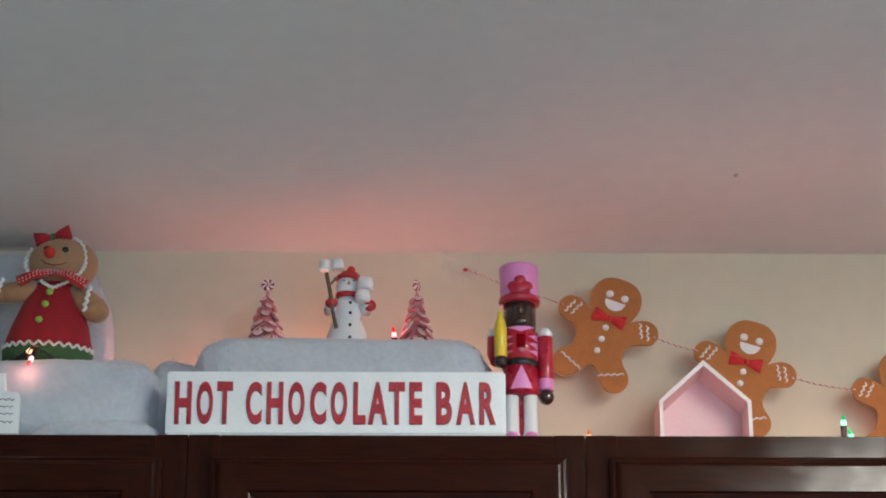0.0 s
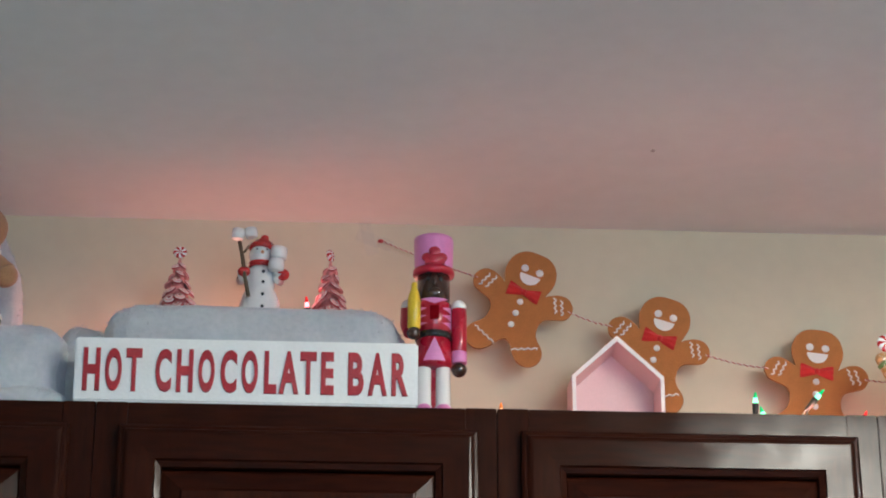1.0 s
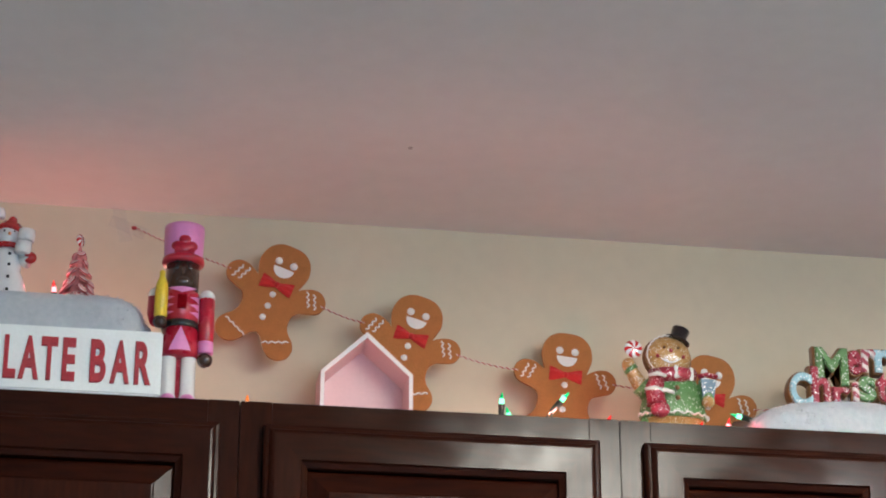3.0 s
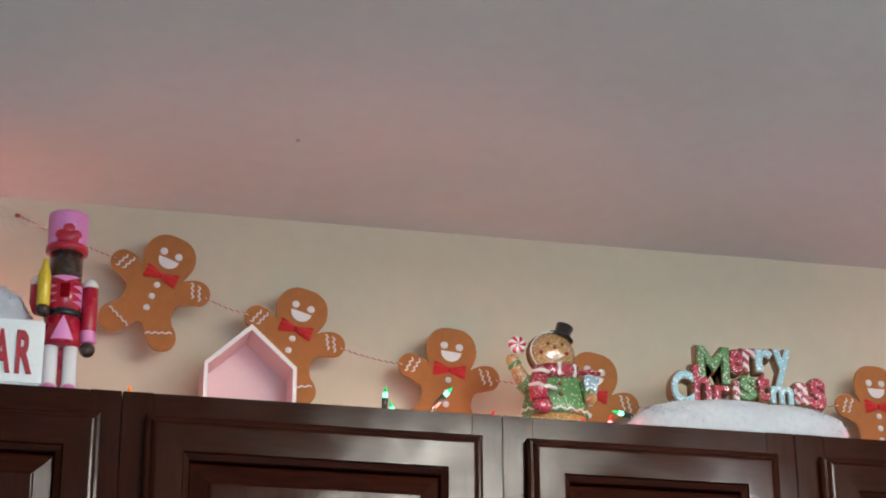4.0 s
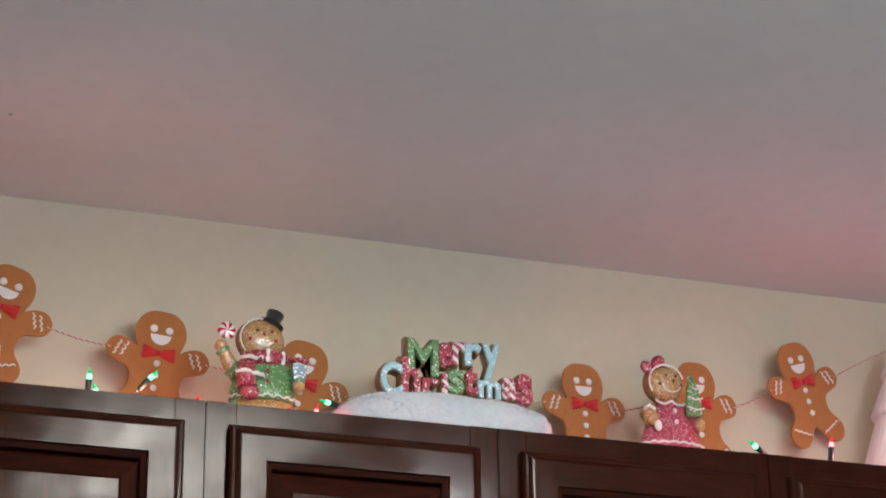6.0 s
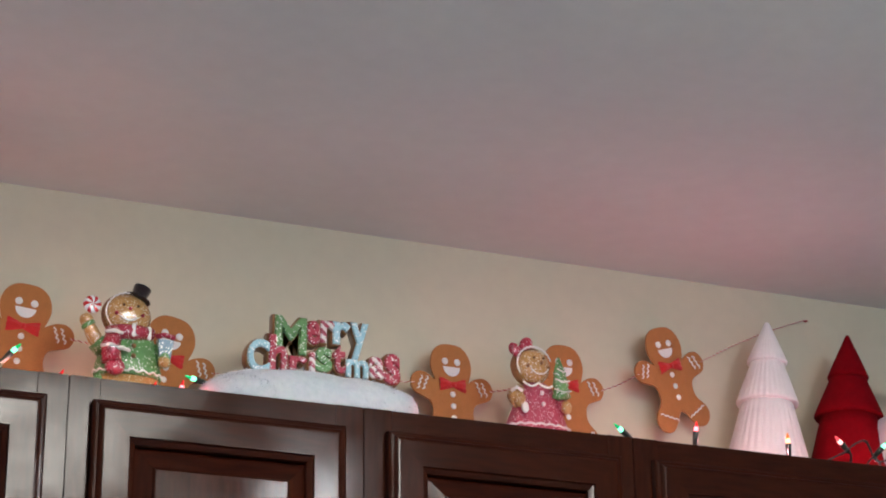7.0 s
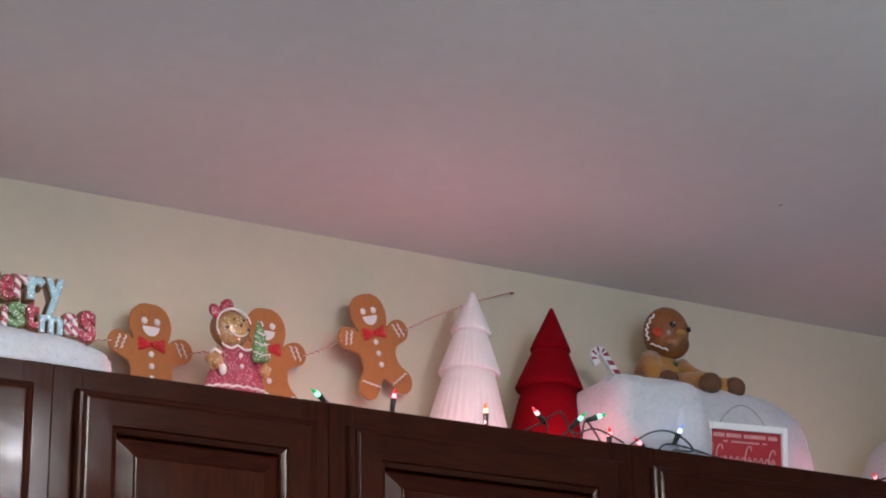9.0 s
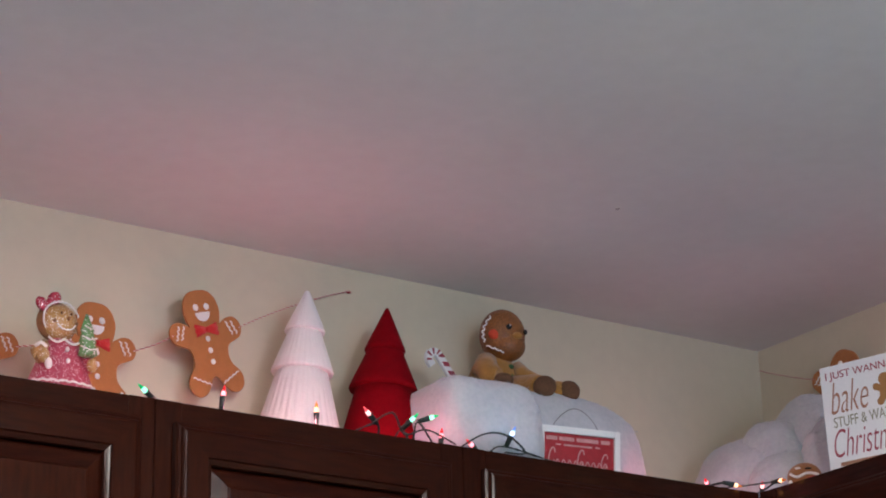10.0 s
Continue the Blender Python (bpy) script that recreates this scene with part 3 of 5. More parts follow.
def peppermint_tree(x, y, turn, wide, face):
    t = thing("peppermint_tree", pose(x, y, 2.282, 0, 0, turn) @ Matrix.Diagonal((1.07, 1.07, 0.955, 1)), "small pink and white striped candy Christmas tree", "ornament tree", "peppermint trees")
    part("core", Shape().lathe([(0.017 * wide, 0), (0.0135 * wide, 0.03), (0.006, 0.08), (0.0022, 0.105), (0.001, 0.11)], CANDY_PINK), t)
    rng = random.Random(int(x * 1000))
    for lv in range(8):
        z = 0.006 + lv * 0.0128
        r = (0.0262 - lv * 0.0030) * wide
        n = max(4, 10 - lv)
        for k in range(n):
            a = 2 * math.pi * (k + 0.5 * (lv % 2) + rng.uniform(-0.15, 0.15)) / n
            m = Matrix.Translation((r * math.cos(a), r * math.sin(a), z + rng.uniform(-0.002, 0.002))) @ Matrix.Rotation(a, 4, "Z") @ pose(0, 0, 0, rng.uniform(-25, 25), 52 + rng.uniform(-16, 16), 0)
            part("curl", CURL, t, m=m @ Matrix.Diagonal((1.42 - 0.085 * lv, 1.12 - 0.06 * lv, 1.5, 1)))
    s = Shape()
    swirl_disc(s, (0, 0, 0.118), 0.0085, 0.005, Matrix.Rotation(radians(face - turn), 4, "Z"))
    part("topper", s, t, "round red and white peppermint sweet")


peppermint_tree(0.1065, 0.18, 0, 1.0, 0)
peppermint_tree(0.304, 0.18, 55, 0.98, 62)


# ---- snowman ----
def snowman():
    s = Shape()
    s.lathe([(0.012, 0), (0.0245, 0.001), (0.0272, 0.014), (0.0268, 0.03), (0.022, 0.046), (0.0185, 0.052), (0.0195, 0.062), (0.0185, 0.076), (0.0125, 0.086), (0.004, 0.088)], WHITE_GLOSS, seg=32, sq=(1, 0.85))
    s.ball((0, -0.002, 0.101), (0.0165, 0.0155, 0.0155), WHITE_GLOSS)
    s.lathe([(0.0125, -0.003), (0.0165, -0.002), (0.0165, 0.003), (0.0125, 0.004)], RED_GLAZE, (0, -0.002, 0.0875), sq=(1, 0.9))
    s.lathe([(0.015, 0), (0.0182, 0.001), (0.018, 0.005), (0.0155, 0.006), (0.0135, 0.012), (0.005, 0.0155)], RED_GLAZE, (0.001, -0.001, 0.1085), turn=pose(0, 0, 0, -8, 10, 0))
    s.ball((0.004, 0, 0.1275), 0.0058, RED_GLAZE)
    s.lathe([(0.0025, 0), (0.0015, 0.006), (0.0003, 0.009)], mat("orange_nose", (0.7, 0.25, 0.05), 0.3), (0.002, -0.016, 0.101), turn=pose(0, 0, 0, 95, 0, 0))
    for x in (-0.005, 0.008):
        s.ball((x, -0.0165, 0.1055), 0.0013, BLACK)
    for z, y in ((0.073, -0.0165), (0.058, -0.0165), (0.038, -0.0225), (0.02, -0.0235)):
        s.ball((0.004, y, z), 0.0022, BLACK)
    for sx in (-1, 1):
        s.tube([(sx * 0.016, -0.002, 0.074), (sx * 0.025, -0.008, 0.064), (sx * 0.024, -0.016, 0.072)], [0.007, 0.0075, 0.007], WHITE_GLOSS, 12)
    s.ball((-0.021, -0.019, 0.071), (0.0085, 0.007, 0.0075), RED_GLAZE)
    s.ball((0.030, -0.013, 0.070), (0.0085, 0.007, 0.0082), RED_GLAZE)
    s.tube([(-0.0285, -0.019, 0.115), (-0.0235, -0.021, 0.09), (-0.0195, -0.024, 0.06), (-0.014, -0.025, 0.033)], 0.0026, TWIG, 10)
    s.tube([(-0.022, -0.021, 0.098), (-0.0155, -0.021, 0.108)], 0.0018, TWIG, 8)
    for x, z, r, h, lean in ((-0.0305, 0.126, 0.0088, 0.015, 8), (-0.0135, 0.128, 0.0085, 0.0145, -8), (0.0235, 0.099, 0.0115, 0.017, 4), (0.0205, 0.0815, 0.0108, 0.017, 6)):
        s.lathe([(r * 0.7, -h / 2), (r * 0.95, -h / 2 + 0.001), (r, 0), (r * 0.95, h / 2 - 0.001), (r * 0.7, h / 2)], WHITE_GLOSS, (x, -0.018, z), turn=pose(0, 0, 0, 0, lean, 0))
    return s


solid("snowman_figurine", snowman().turned(Matrix.Diagonal((0.98, 1.0, 0.95, 1))), (0.2135, 0.15, 2.283), "glossy white ceramic snowman holding marshmallows on a stick", "figurine")


# ---- gingerbread girl doll ----
def zigzag(s, a, b, amp, n, r, m, up=(0, 0, 1), bow=None):
    a, b, up = Vector(a), Vector(b), Vector(up)
    pts = []
    for i in range(n * 2 + 1):
        t = i / (n * 2)
        p = a + (b - a) * t + up * (amp if i % 2 else -amp)
        pts.append(tuple(p + (Vector(bow) * (1 - (2 * t - 1) ** 2) if bow else Vector())))
    s.tube(spline(pts, 3, False), r, m, 6)


def ginger_doll():
    s = Shape()
    s.lathe([(0.03, -0.004), (0.066, 0.0), (0.068, 0.014), (0.066, 0.018)], GREEN_FELT, seg=36, sq=(1, 0.5))
    s.lathe([(0.064, 0.012), (0.0665, 0.02), (0.058, 0.055), (0.046, 0.09), (0.035, 0.118), (0.024, 0.131), (0.008, 0.134)], DRESS, seg=36, sq=(1, 0.52))
    pts = [(0.0675 * math.cos(a), 0.0352 * math.sin(a) - 0.0005, 0.017 + 0.0032 * (1 if i % 2 else -1)) for i, a in enumerate([math.pi + math.pi * k / 28 for k in range(29)])]
    s.tube(spline(pts, 3, False), 0.002, ICING, 6)
    s.ball((0.002, -0.002, 0.166), (0.0455, 0.027, 0.041), COOKIE, seg=28)
    s.ball((0.017, 0.008, 0.166), (0.043, 0.022, 0.041), COOKIE, seg=28)
    edge = [(-0.034, -0.019, 0.132), (-0.043, -0.013, 0.155), (-0.038, -0.015, 0.182)]
    zigzag(s, edge[0], edge[2], 0.002, 6, 0.0018, ICING, (1, 0, 0), (-0.010, 0.004, 0))
    zigzag(s, (0.012, -0.0175, 0.202), (0.043, -0.013, 0.164), 0.002, 6, 0.0021, ICING, (0.5, 0, 0.5), (0.008, 0.002, 0.010))
    zigzag(s, (0.043, -0.013, 0.164), (0.031, -0.020, 0.133), 0.002, 5, 0.0021, ICING, (1, 0, 0), (0.004, 0, 0))
    for x in (-0.013, 0.014):
        s.ball((x, -0.0265, 0.176), (0.0052, 0.003, 0.0052), BLACK)
    s.ball((-0.008, -0.031, 0.168), 0.0088, NOSE)
    s.tube(spline([(-0.02, -0.0255, 0.158), (-0.010, -0.0278, 0.151), (0.004, -0.0285, 0.149), (0.018, -0.026, 0.155)], 5, False), 0.0009, PAW, 6)
    for q in ([(-0.008, -0.017, 0.199), (-0.020, -0.017, 0.198), (-0.034, -0.016, 0.194)], [(-0.008, -0.017, 0.200), (0.004, -0.017, 0.206), (0.017, -0.016, 0.211)]):
        s.tube(q, [0.0035, 0.0085, 0.0125], DRESS, 14)
    s.ball((-0.008, -0.017, 0.2), (0.006, 0.006, 0.007), GREEN_FELT)
    s.tube([(-0.03, -0.012, 0.133), (-0.015, -0.024, 0.137), (0.002, -0.027, 0.137), (0.02, -0.022, 0.138), (0.03, -0.012, 0.141)], [0.005, 0.006, 0.006, 0.006, 0.005], RED_FELT, 10)
    for a, b in (((-0.002, -0.028, 0.137), (-0.050, -0.025, 0.120)), ((-0.002, -0.028, 0.137), (0.050, -0.025, 0.119))):
        s.tube([a, ((a[0] + b[0]) / 2, a[1] - 0.003, (a[2] + b[2]) / 2 + 0.003), b], [0.0045, 0.0066, 0.0092], RED_FELT, 10)
    rng = random.Random(4)
    for i in range(60):
        t = -1 + 2 * (i % 20) / 19
        u, row = abs(t), i // 20 - 1
        y, z = (-0.0328 - 0.0104 * u, 0.137 - 0.011 * u) if u < 0.5 else (-0.0380 + 0.0072 * (u - 0.5), 0.1315 - 0.023 * (u - 0.5))
        s.ball((t * 0.048 + (0.0012 if row else 0), y + 0.0012 * abs(row), z + row * (0.0028 + 0.002 * u)), 0.0010, ICING, seg=6)
    zigzag(s, (-0.020, -0.019, 0.126), (0.0, -0.020, 0.114), 0.002, 4, 0.002, ICING)
    zigzag(s, (0.0, -0.020, 0.114), (0.022, -0.018, 0.127), 0.002, 4, 0.002, ICING)
    for x, z in ((-0.002, 0.105), (-0.006, 0.084), (-0.012, 0.057)):
        s.ball((x, -0.027 - (0.1 - z) * 0.08, z), (0.0055, 0.003, 0.0055), GREEN_BUTTON)
    s.tube([(-0.028, 0, 0.118), (-0.05, -0.006, 0.112), (-0.075, -0.01, 0.106)], [0.013, 0.0165, 0.0155], COOKIE, 14)
    s.ball((-0.077, -0.01, 0.106), (0.0155, 0.015, 0.016), COOKIE)
    s.tube([(0.028, 0, 0.118), (0.05, -0.006, 0.100), (0.066, -0.01, 0.085)], [0.013, 0.019, 0.0195], COOKIE, 14)
    s.ball((0.067, -0.010, 0.083), (0.0195, 0.016, 0.019), COOKIE)
    zigzag(s, (0.057, -0.026, 0.118), (0.052, -0.028, 0.075), 0.002, 4, 0.0028, ICING, (1, 0, 0.2))
    zigzag(s, (-0.074, -0.025, 0.125), (-0.082, -0.026, 0.09), 0.002, 4, 0.0028, ICING, (1, 0, 0.2))
    return s


solid("gingerbread_girl_doll", ginger_doll().turned(Matrix.Diagonal((0.87, 0.95, 0.835, 1))), (-0.173, 0.145, 2.273, 0, 2.5, 0), "plush gingerbread girl doll in a red dress", "doll")

# ---- felt garland ----
HALF = [(0.11, 0.985), (0.19, 0.915), (0.222, 0.80), (0.20, 0.70), (0.185, 0.655), (0.215, 0.675), (0.29, 0.71), (0.37, 0.71), (0.43, 0.66), (0.445, 0.59), (0.41, 0.52), (0.33, 0.485),
        (0.255, 0.455), (0.222, 0.40), (0.222, 0.32), (0.25, 0.26), (0.31, 0.20), (0.34, 0.13), (0.32, 0.05), (0.25, 0.0), (0.17, 0.005), (0.10, 0.065), (0.05, 0.14)]
OUTLINE = spline([(0, 1.0)] + HALF + [(0, 0.17)] + [(-x, z) for x, z in reversed(HALF)], 4)
H = 0.159


def felt_figure(parent, m):
    g = part("gingerbread_cutout", Shape().slab([(x * H, z * H) for x, z in OUTLINE], -0.0015, 0.0015, FELT, 0.0006), parent, m=m)
    for x in (-0.062, 0.062):
        part("eye", Shape().lathe([(0.002, 0), (0.0052, 0), (0.005, 0.0008), (0.001, 0.001)], WHITE_FELT, (x * H * 1.08, -0.0016, 0.835 * H), turn=pose(0, 0, 0, 90, 0, 0)), g)
    arc = [(0.0142 * math.cos(a), 0.0142 * math.sin(a) * 0.98) for a in [math.pi + math.pi * k / 14 for k in range(15)]]
    part("mouth", Shape().slab([(x, z + 0.785 * H) for x, z in arc], -0.0026, -0.0016, WHITE_FELT), g)
    for z in (0.53, 0.42, 0.31):
        part("button", Shape().lathe([(0.002, 0), (0.0044, 0), (0.0042, 0.0009), (0.001, 0.0011)], WHITE_FELT, (0, -0.0016, z * H), turn=pose(0, 0, 0, 90, 0, 0)), g)
    s = Shape()
    for sx in (-1, 1):
        rows = []
        for u in range(7):
            t = u / 6
            hgt = (0.0035 + 0.0075 * t) * (1 - 0.12 * t ** 6)
            rows.append([(sx * 0.0225 * t, -0.0035 - 0.0035 * math.sin(math.pi * t) * math.cos(math.pi * (k / 8 - 0.5)) + 0.0012 * math.cos(k * 1.9) * t, 0.615 * H + hgt * (k / 4 - 1)) for k in range(9)])
        s.grid(rows, RED_FELT, close=False)
    s.ball((0, -0.0055, 0.615 * H), (0.0036, 0.003, 0.0045), RED_FELT, seg=12)
    part("bow_tie", s, g, "red felt bow tie")
    for sx in (-1, 1):
        for off in (0.0, 0.062):
            s = Shape()
            zigzag(s, (sx * (0.262 + off) * H, -0.0019, 0.672 * H), (sx * (0.318 + off * 0.95) * H, -0.0019, 0.545 * H), 0.0014, 3, 0.0011, WHITE_FELT, (1, 0, 0.35 * sx))
            part("icing", s, g)
        s = Shape()
        zigzag(s, (sx * 0.08 * H, -0.0019, 0.10 * H), (sx * 0.285 * H, -0.0019, 0.19 * H), 0.0012, 4, 0.0011, WHITE_FELT, (0, 0, 1))
        part("icing", s, g)
    return g


def twine(pts, parent):
    """Two strands, red and white, laid round one another."""
    path, acc = [Vector(p) for p in pts], 0.0
    for ph, m in ((0, TWINE_RED), (math.pi, TWINE_WHITE)):
        out, acc = [], 0.0
        for i, p in enumerate(path):
            if i:
                acc += (p - path[i - 1]).length
            a = ph + acc / 0.0085 * 2 * math.pi
            out.append((p.x, p.y + 0.0006 * math.cos(a), p.z + 0.0006 * math.sin(a)))
        part("twine", Shape().tube(out, 0.0007, m, 5), parent)


def sag(a, b, drop, n):
    return [tuple(Vector(a).lerp(Vector(b), i / n) - Vector((0, 0, drop * 4 * (i / n) * (1 - i / n)))) for i in range(n + 1)]


garland = thing("felt_garland", (0, 0, 0), "garland of felt gingerbread men on red and white twine", "garland")
FY = 0.255
FIGS = ((0.5749, 2.4003, 21, 0), (0.7558, 2.3387, 17, 0), (0.9625, 2.2969, 6, 0), (1.1632, 2.2761, 9, 5), (1.5786, 2.2860, -3, 11), (1.7594, 2.3069, -4, 11), (1.9294, 2.3556, -18, 12))
grips = []
for x, z, tilt, swing in FIGS:
    m = pose(x, FY, z, 0, 0, swing) @ pose(0, 0, 0, 0, tilt, 0) @ Matrix.Translation((0, 0, -0.778 * H))
    felt_figure(garland, m)
    grips.append((m @ Vector((-0.41 * H, -0.002, 0.60 * H)), m @ Vector((0.41 * H, -0.002, 0.60 * H))))
twine(sag((0.376, 0.3, 2.466), grips[0][0], 0.002, 70), garland)
for (_, a), (b, _) in zip(grips, grips[1:]):
    twine(sag(a, b, 0.003, 60), garland)
twine(sag(grips[-1][1], (2.211, 0.296, 2.452), -0.006, 110), garland)
part("knot", Shape().ball((0.373, 0.299, 2.466), (0.004, 0.003, 0.0025), TWINE_RED), garland)
part("knot", Shape().ball((2.213, 0.299, 2.452), (0.004, 0.003, 0.002), TWINE_RED), garland)

tape_mat = mat("clear_tape", (0.85, 0.85, 0.83), 0.12, 0.0, 30, 0.3)
tape_mat.node_tree.nodes["Principled BSDF"].inputs["Alpha"].default_value = 0.09
tape = thing("clear_tape", (0.364, 0.302, 2.467), "crumpled clear sticky tape on the wall", "tape")
for dx, dz, rot in ((0, 0, 20), (-0.008, 0.003, 75)):
    rows = [[(0.026 * (i / 10 - 0.5) * 2, -0.0015 - 0.004 * noise.noise((i * 0.9, k * 1.1, rot)), 0.0085 * (k / 4 - 0.5) * 2) for k in range(5)] for i in range(11)]
    ob = part("strip", Shape().grid(rows, tape_mat, close=False), tape, m=pose(dx, -0.002 if rot > 50 else 0, dz, 0, rot, 0))
    ob.visible_shadow = False

east = thing("felt_garland", (0, 0, 0), "felt gingerbread garland on the side wall", "garland")
me_ = pose(3.05, 0.06, 2.388, 0, 0, -90) @ pose(0, 0, 0, 0, 25, 0) @ Matrix.Translation((0, 0, -0.778 * H))
felt_figure(east, me_)
twine(sag((3.08, 0.298, 2.455), me_ @ Vector((-0.41 * H, -0.002, 0.6 * H)), 0.002, 60), east)

# ---- open house shelf ----
house = thing("house_shelf", (0.6806, 0.184, TOP), "pale pink open house-shaped wooden box with white edges", "house box")
W2, EAVE, APEX, TH, DP = 0.0605, 0.107, 0.163, 0.0055, 0.058
for name, pts in (("floor_board", [(-W2, 0), (W2, 0), (W2, TH), (-W2, TH)]),
                  ("side_board", [(-W2, TH), (-W2 + TH, TH), (-W2 + TH, EAVE - 0.003), (-W2, EAVE)]),
                  ("side_board", [(W2, TH), (W2, EAVE), (W2 - TH, EAVE - 0.003), (W2 - TH, TH)]),
                  ("roof_board", [(-W2, EAVE), (-W2 + TH, EAVE - 0.003), (0, APEX - 0.0085), (0, APEX)]),
                  ("roof_board", [(W2, EAVE), (0, APEX), (0, APEX - 0.0085), (W2 - TH, EAVE - 0.003)])):
    part(name, Shape().slab(pts, 0, DP, PALE_PINK, 0.0004, WHITE), house)
part("back_panel", Shape().slab([(-W2 + 0.002, 0.002), (W2 - 0.002, 0.002), (W2 - 0.002, EAVE - 0.001), (0, APEX - 0.004), (-W2 + 0.002, EAVE - 0.001)], DP, DP + 0.004, PALE_PINK), house)


# ---- glazed figurines ----
def ginger_man():
    s = Shape()
    s.lathe([(0.03, 0), (0.045, 0.001), (0.046, 0.03), (0.043, 0.05), (0.02, 0.055)], RESIN_TAN, seg=32, sq=(1, 0.5))
    s.lathe([(0.046, 0.048), (0.047, 0.054), (0.041, 0.08), (0.034, 0.105), (0.02, 0.115)], RESIN_GREEN, seg=32, sq=(1, 0.52))
    pts = [(0.047 * math.cos(a), 0.0255 * math.sin(a), 0.053 + 0.0018 * (1 if i % 2 else -1)) for i, a in enumerate([math.pi + math.pi * k / 18 for k in range(19)])]
    s.tube(spline(pts, 3, False), 0.0014, ICING, 6)
    s.ball((-0.004, 0, 0.137), (0.032, 0.018, 0.0295), RESIN_TAN, seg=28)
    s.ball((-0.004, 0.004, 0.137), (0.0345, 0.014, 0.032), RESIN_BROWN, seg=28)
    pts = [(-0.004 + 0.031 * math.cos(a), -0.0105, 0.137 + 0.0285 * math.sin(a) + 0.0008 * (1 if i % 2 else -1)) for i, a in enumerate([0.9 + 3.2 * k / 26 for k in range(27)])]
    s.tube(spline(pts, 2, False), 0.0011, ICING, 6)
    for x in (-0.013, 0.007):
        s.ball((x, -0.0175, 0.146), 0.002, PAW, seg=10)
    for x in (-0.022, 0.014):
        s.ball((x, -0.0155, 0.134), 0.0027, RESIN_RED, seg=10)
    s.ball((-0.004, -0.0195, 0.141), 0.0026, RESIN_RED, seg=10)
    s.tube(spline([(-0.018, -0.0165, 0.131), (-0.01, -0.0178, 0.1255), (0.0, -0.0178, 0.1255), (0.01, -0.0165, 0.131)], 4, False), 0.0009, ICING, 6)
    s.lathe([(0.004, 0), (0.018, 0.0005), (0.0185, 0.002), (0.011, 0.0035), (0.0105, 0.004), (0.0125, 0.019), (0.012, 0.020), (0.002, 0.0205)], BLACK, (0.009, -0.001, 0.160), turn=pose(0, 0, 0, 0, 22, 0))
    s.tube([(-0.03, -0.006, 0.108), (-0.015, -0.017, 0.1075), (0.008, -0.0185, 0.108), (0.028, -0.008, 0.111)], [0.009, 0.0105, 0.0105, 0.009], RESIN_RED, 12)
    for x, y in ((-0.003, -0.0285), (0.020, -0.0215)):
        s.box((x, y, 0.099), (x + 0.0055, y + 0.004, 0.118), ICING, 0.0012)
    s.tube([(-0.022, -0.016, 0.106), (-0.030, -0.023, 0.085), (-0.028, -0.024, 0.062)], [0.010, 0.0125, 0.0135], RESIN_RED, 12)
    s.ball((-0.024, -0.026, 0.055), (0.0135, 0.008, 0.0115), RESIN_RED)
    for z, x in ((0.101, -0.028), (0.081, -0.033), (0.078, -0.018)):
        s.tube([(x - 0.012, -0.029, z), (x, -0.0355, z + 0.001), (x + 0.012, -0.032, z - 0.001)], [0.0022, 0.0032, 0.0024], ICING, 8)
    for z in (0.087, 0.073):
        s.ball((0.001, -0.0255, z), 0.0034, RESIN_BROWN, seg=10)
    s.tube([(-0.036, -0.002, 0.088), (-0.047, -0.004, 0.098), (-0.056, -0.006, 0.113), (-0.060, -0.007, 0.120)], [0.010, 0.0105, 0.0085, 0.008], RESIN_TAN, 12)
    s.tube([(-0.032, -0.002, 0.082), (-0.046, -0.004, 0.094)], [0.0125, 0.0125], RESIN_GREEN, 12)
    s.ball((-0.060, -0.006, 0.122), (0.0095, 0.008, 0.0095), RESIN_TAN)
    s.lathe([(0.0085, -0.003), (0.0100, -0.002), (0.0100, 0.002), (0.0085, 0.003)], RESIN_GREEN, (-0.0575, -0.006, 0.1155), turn=pose(0, 0, 0, 0, -35, 0))
    swirl_disc(s, (-0.054, -0.010, 0.1435), 0.0125, 0.007)
    s.tube([(0.036, -0.002, 0.095), (0.046, -0.010, 0.080), (0.045, -0.018, 0.070)], [0.009, 0.0095, 0.009], RESIN_GREEN, 12)
    s.ball((0.044, -0.021, 0.070), (0.0085, 0.008, 0.008), RESIN_TAN)
    s.slab([(0.038, 0.076), (0.054, 0.077), (0.058, 0.104), (0.036, 0.104)], -0.018, -0.006, RESIN_SLATE, 0.001)
    s.tube([(0.034, -0.012, 0.108), (0.045, -0.017, 0.110), (0.060, -0.012, 0.109)], 0.0035, RESIN_RED, 8)
    s.ball((-0.040, -0.006, 0.036), (0.008, 0.008, 0.014), RESIN_GREEN)
    return s


solid("gingerbread_man_figurine", ginger_man().turned(Matrix.Scale(0.96, 4)), (1.071, 0.125, TOP - 0.003), "glazed gingerbread man figurine with top hat and scarf", "figurine")


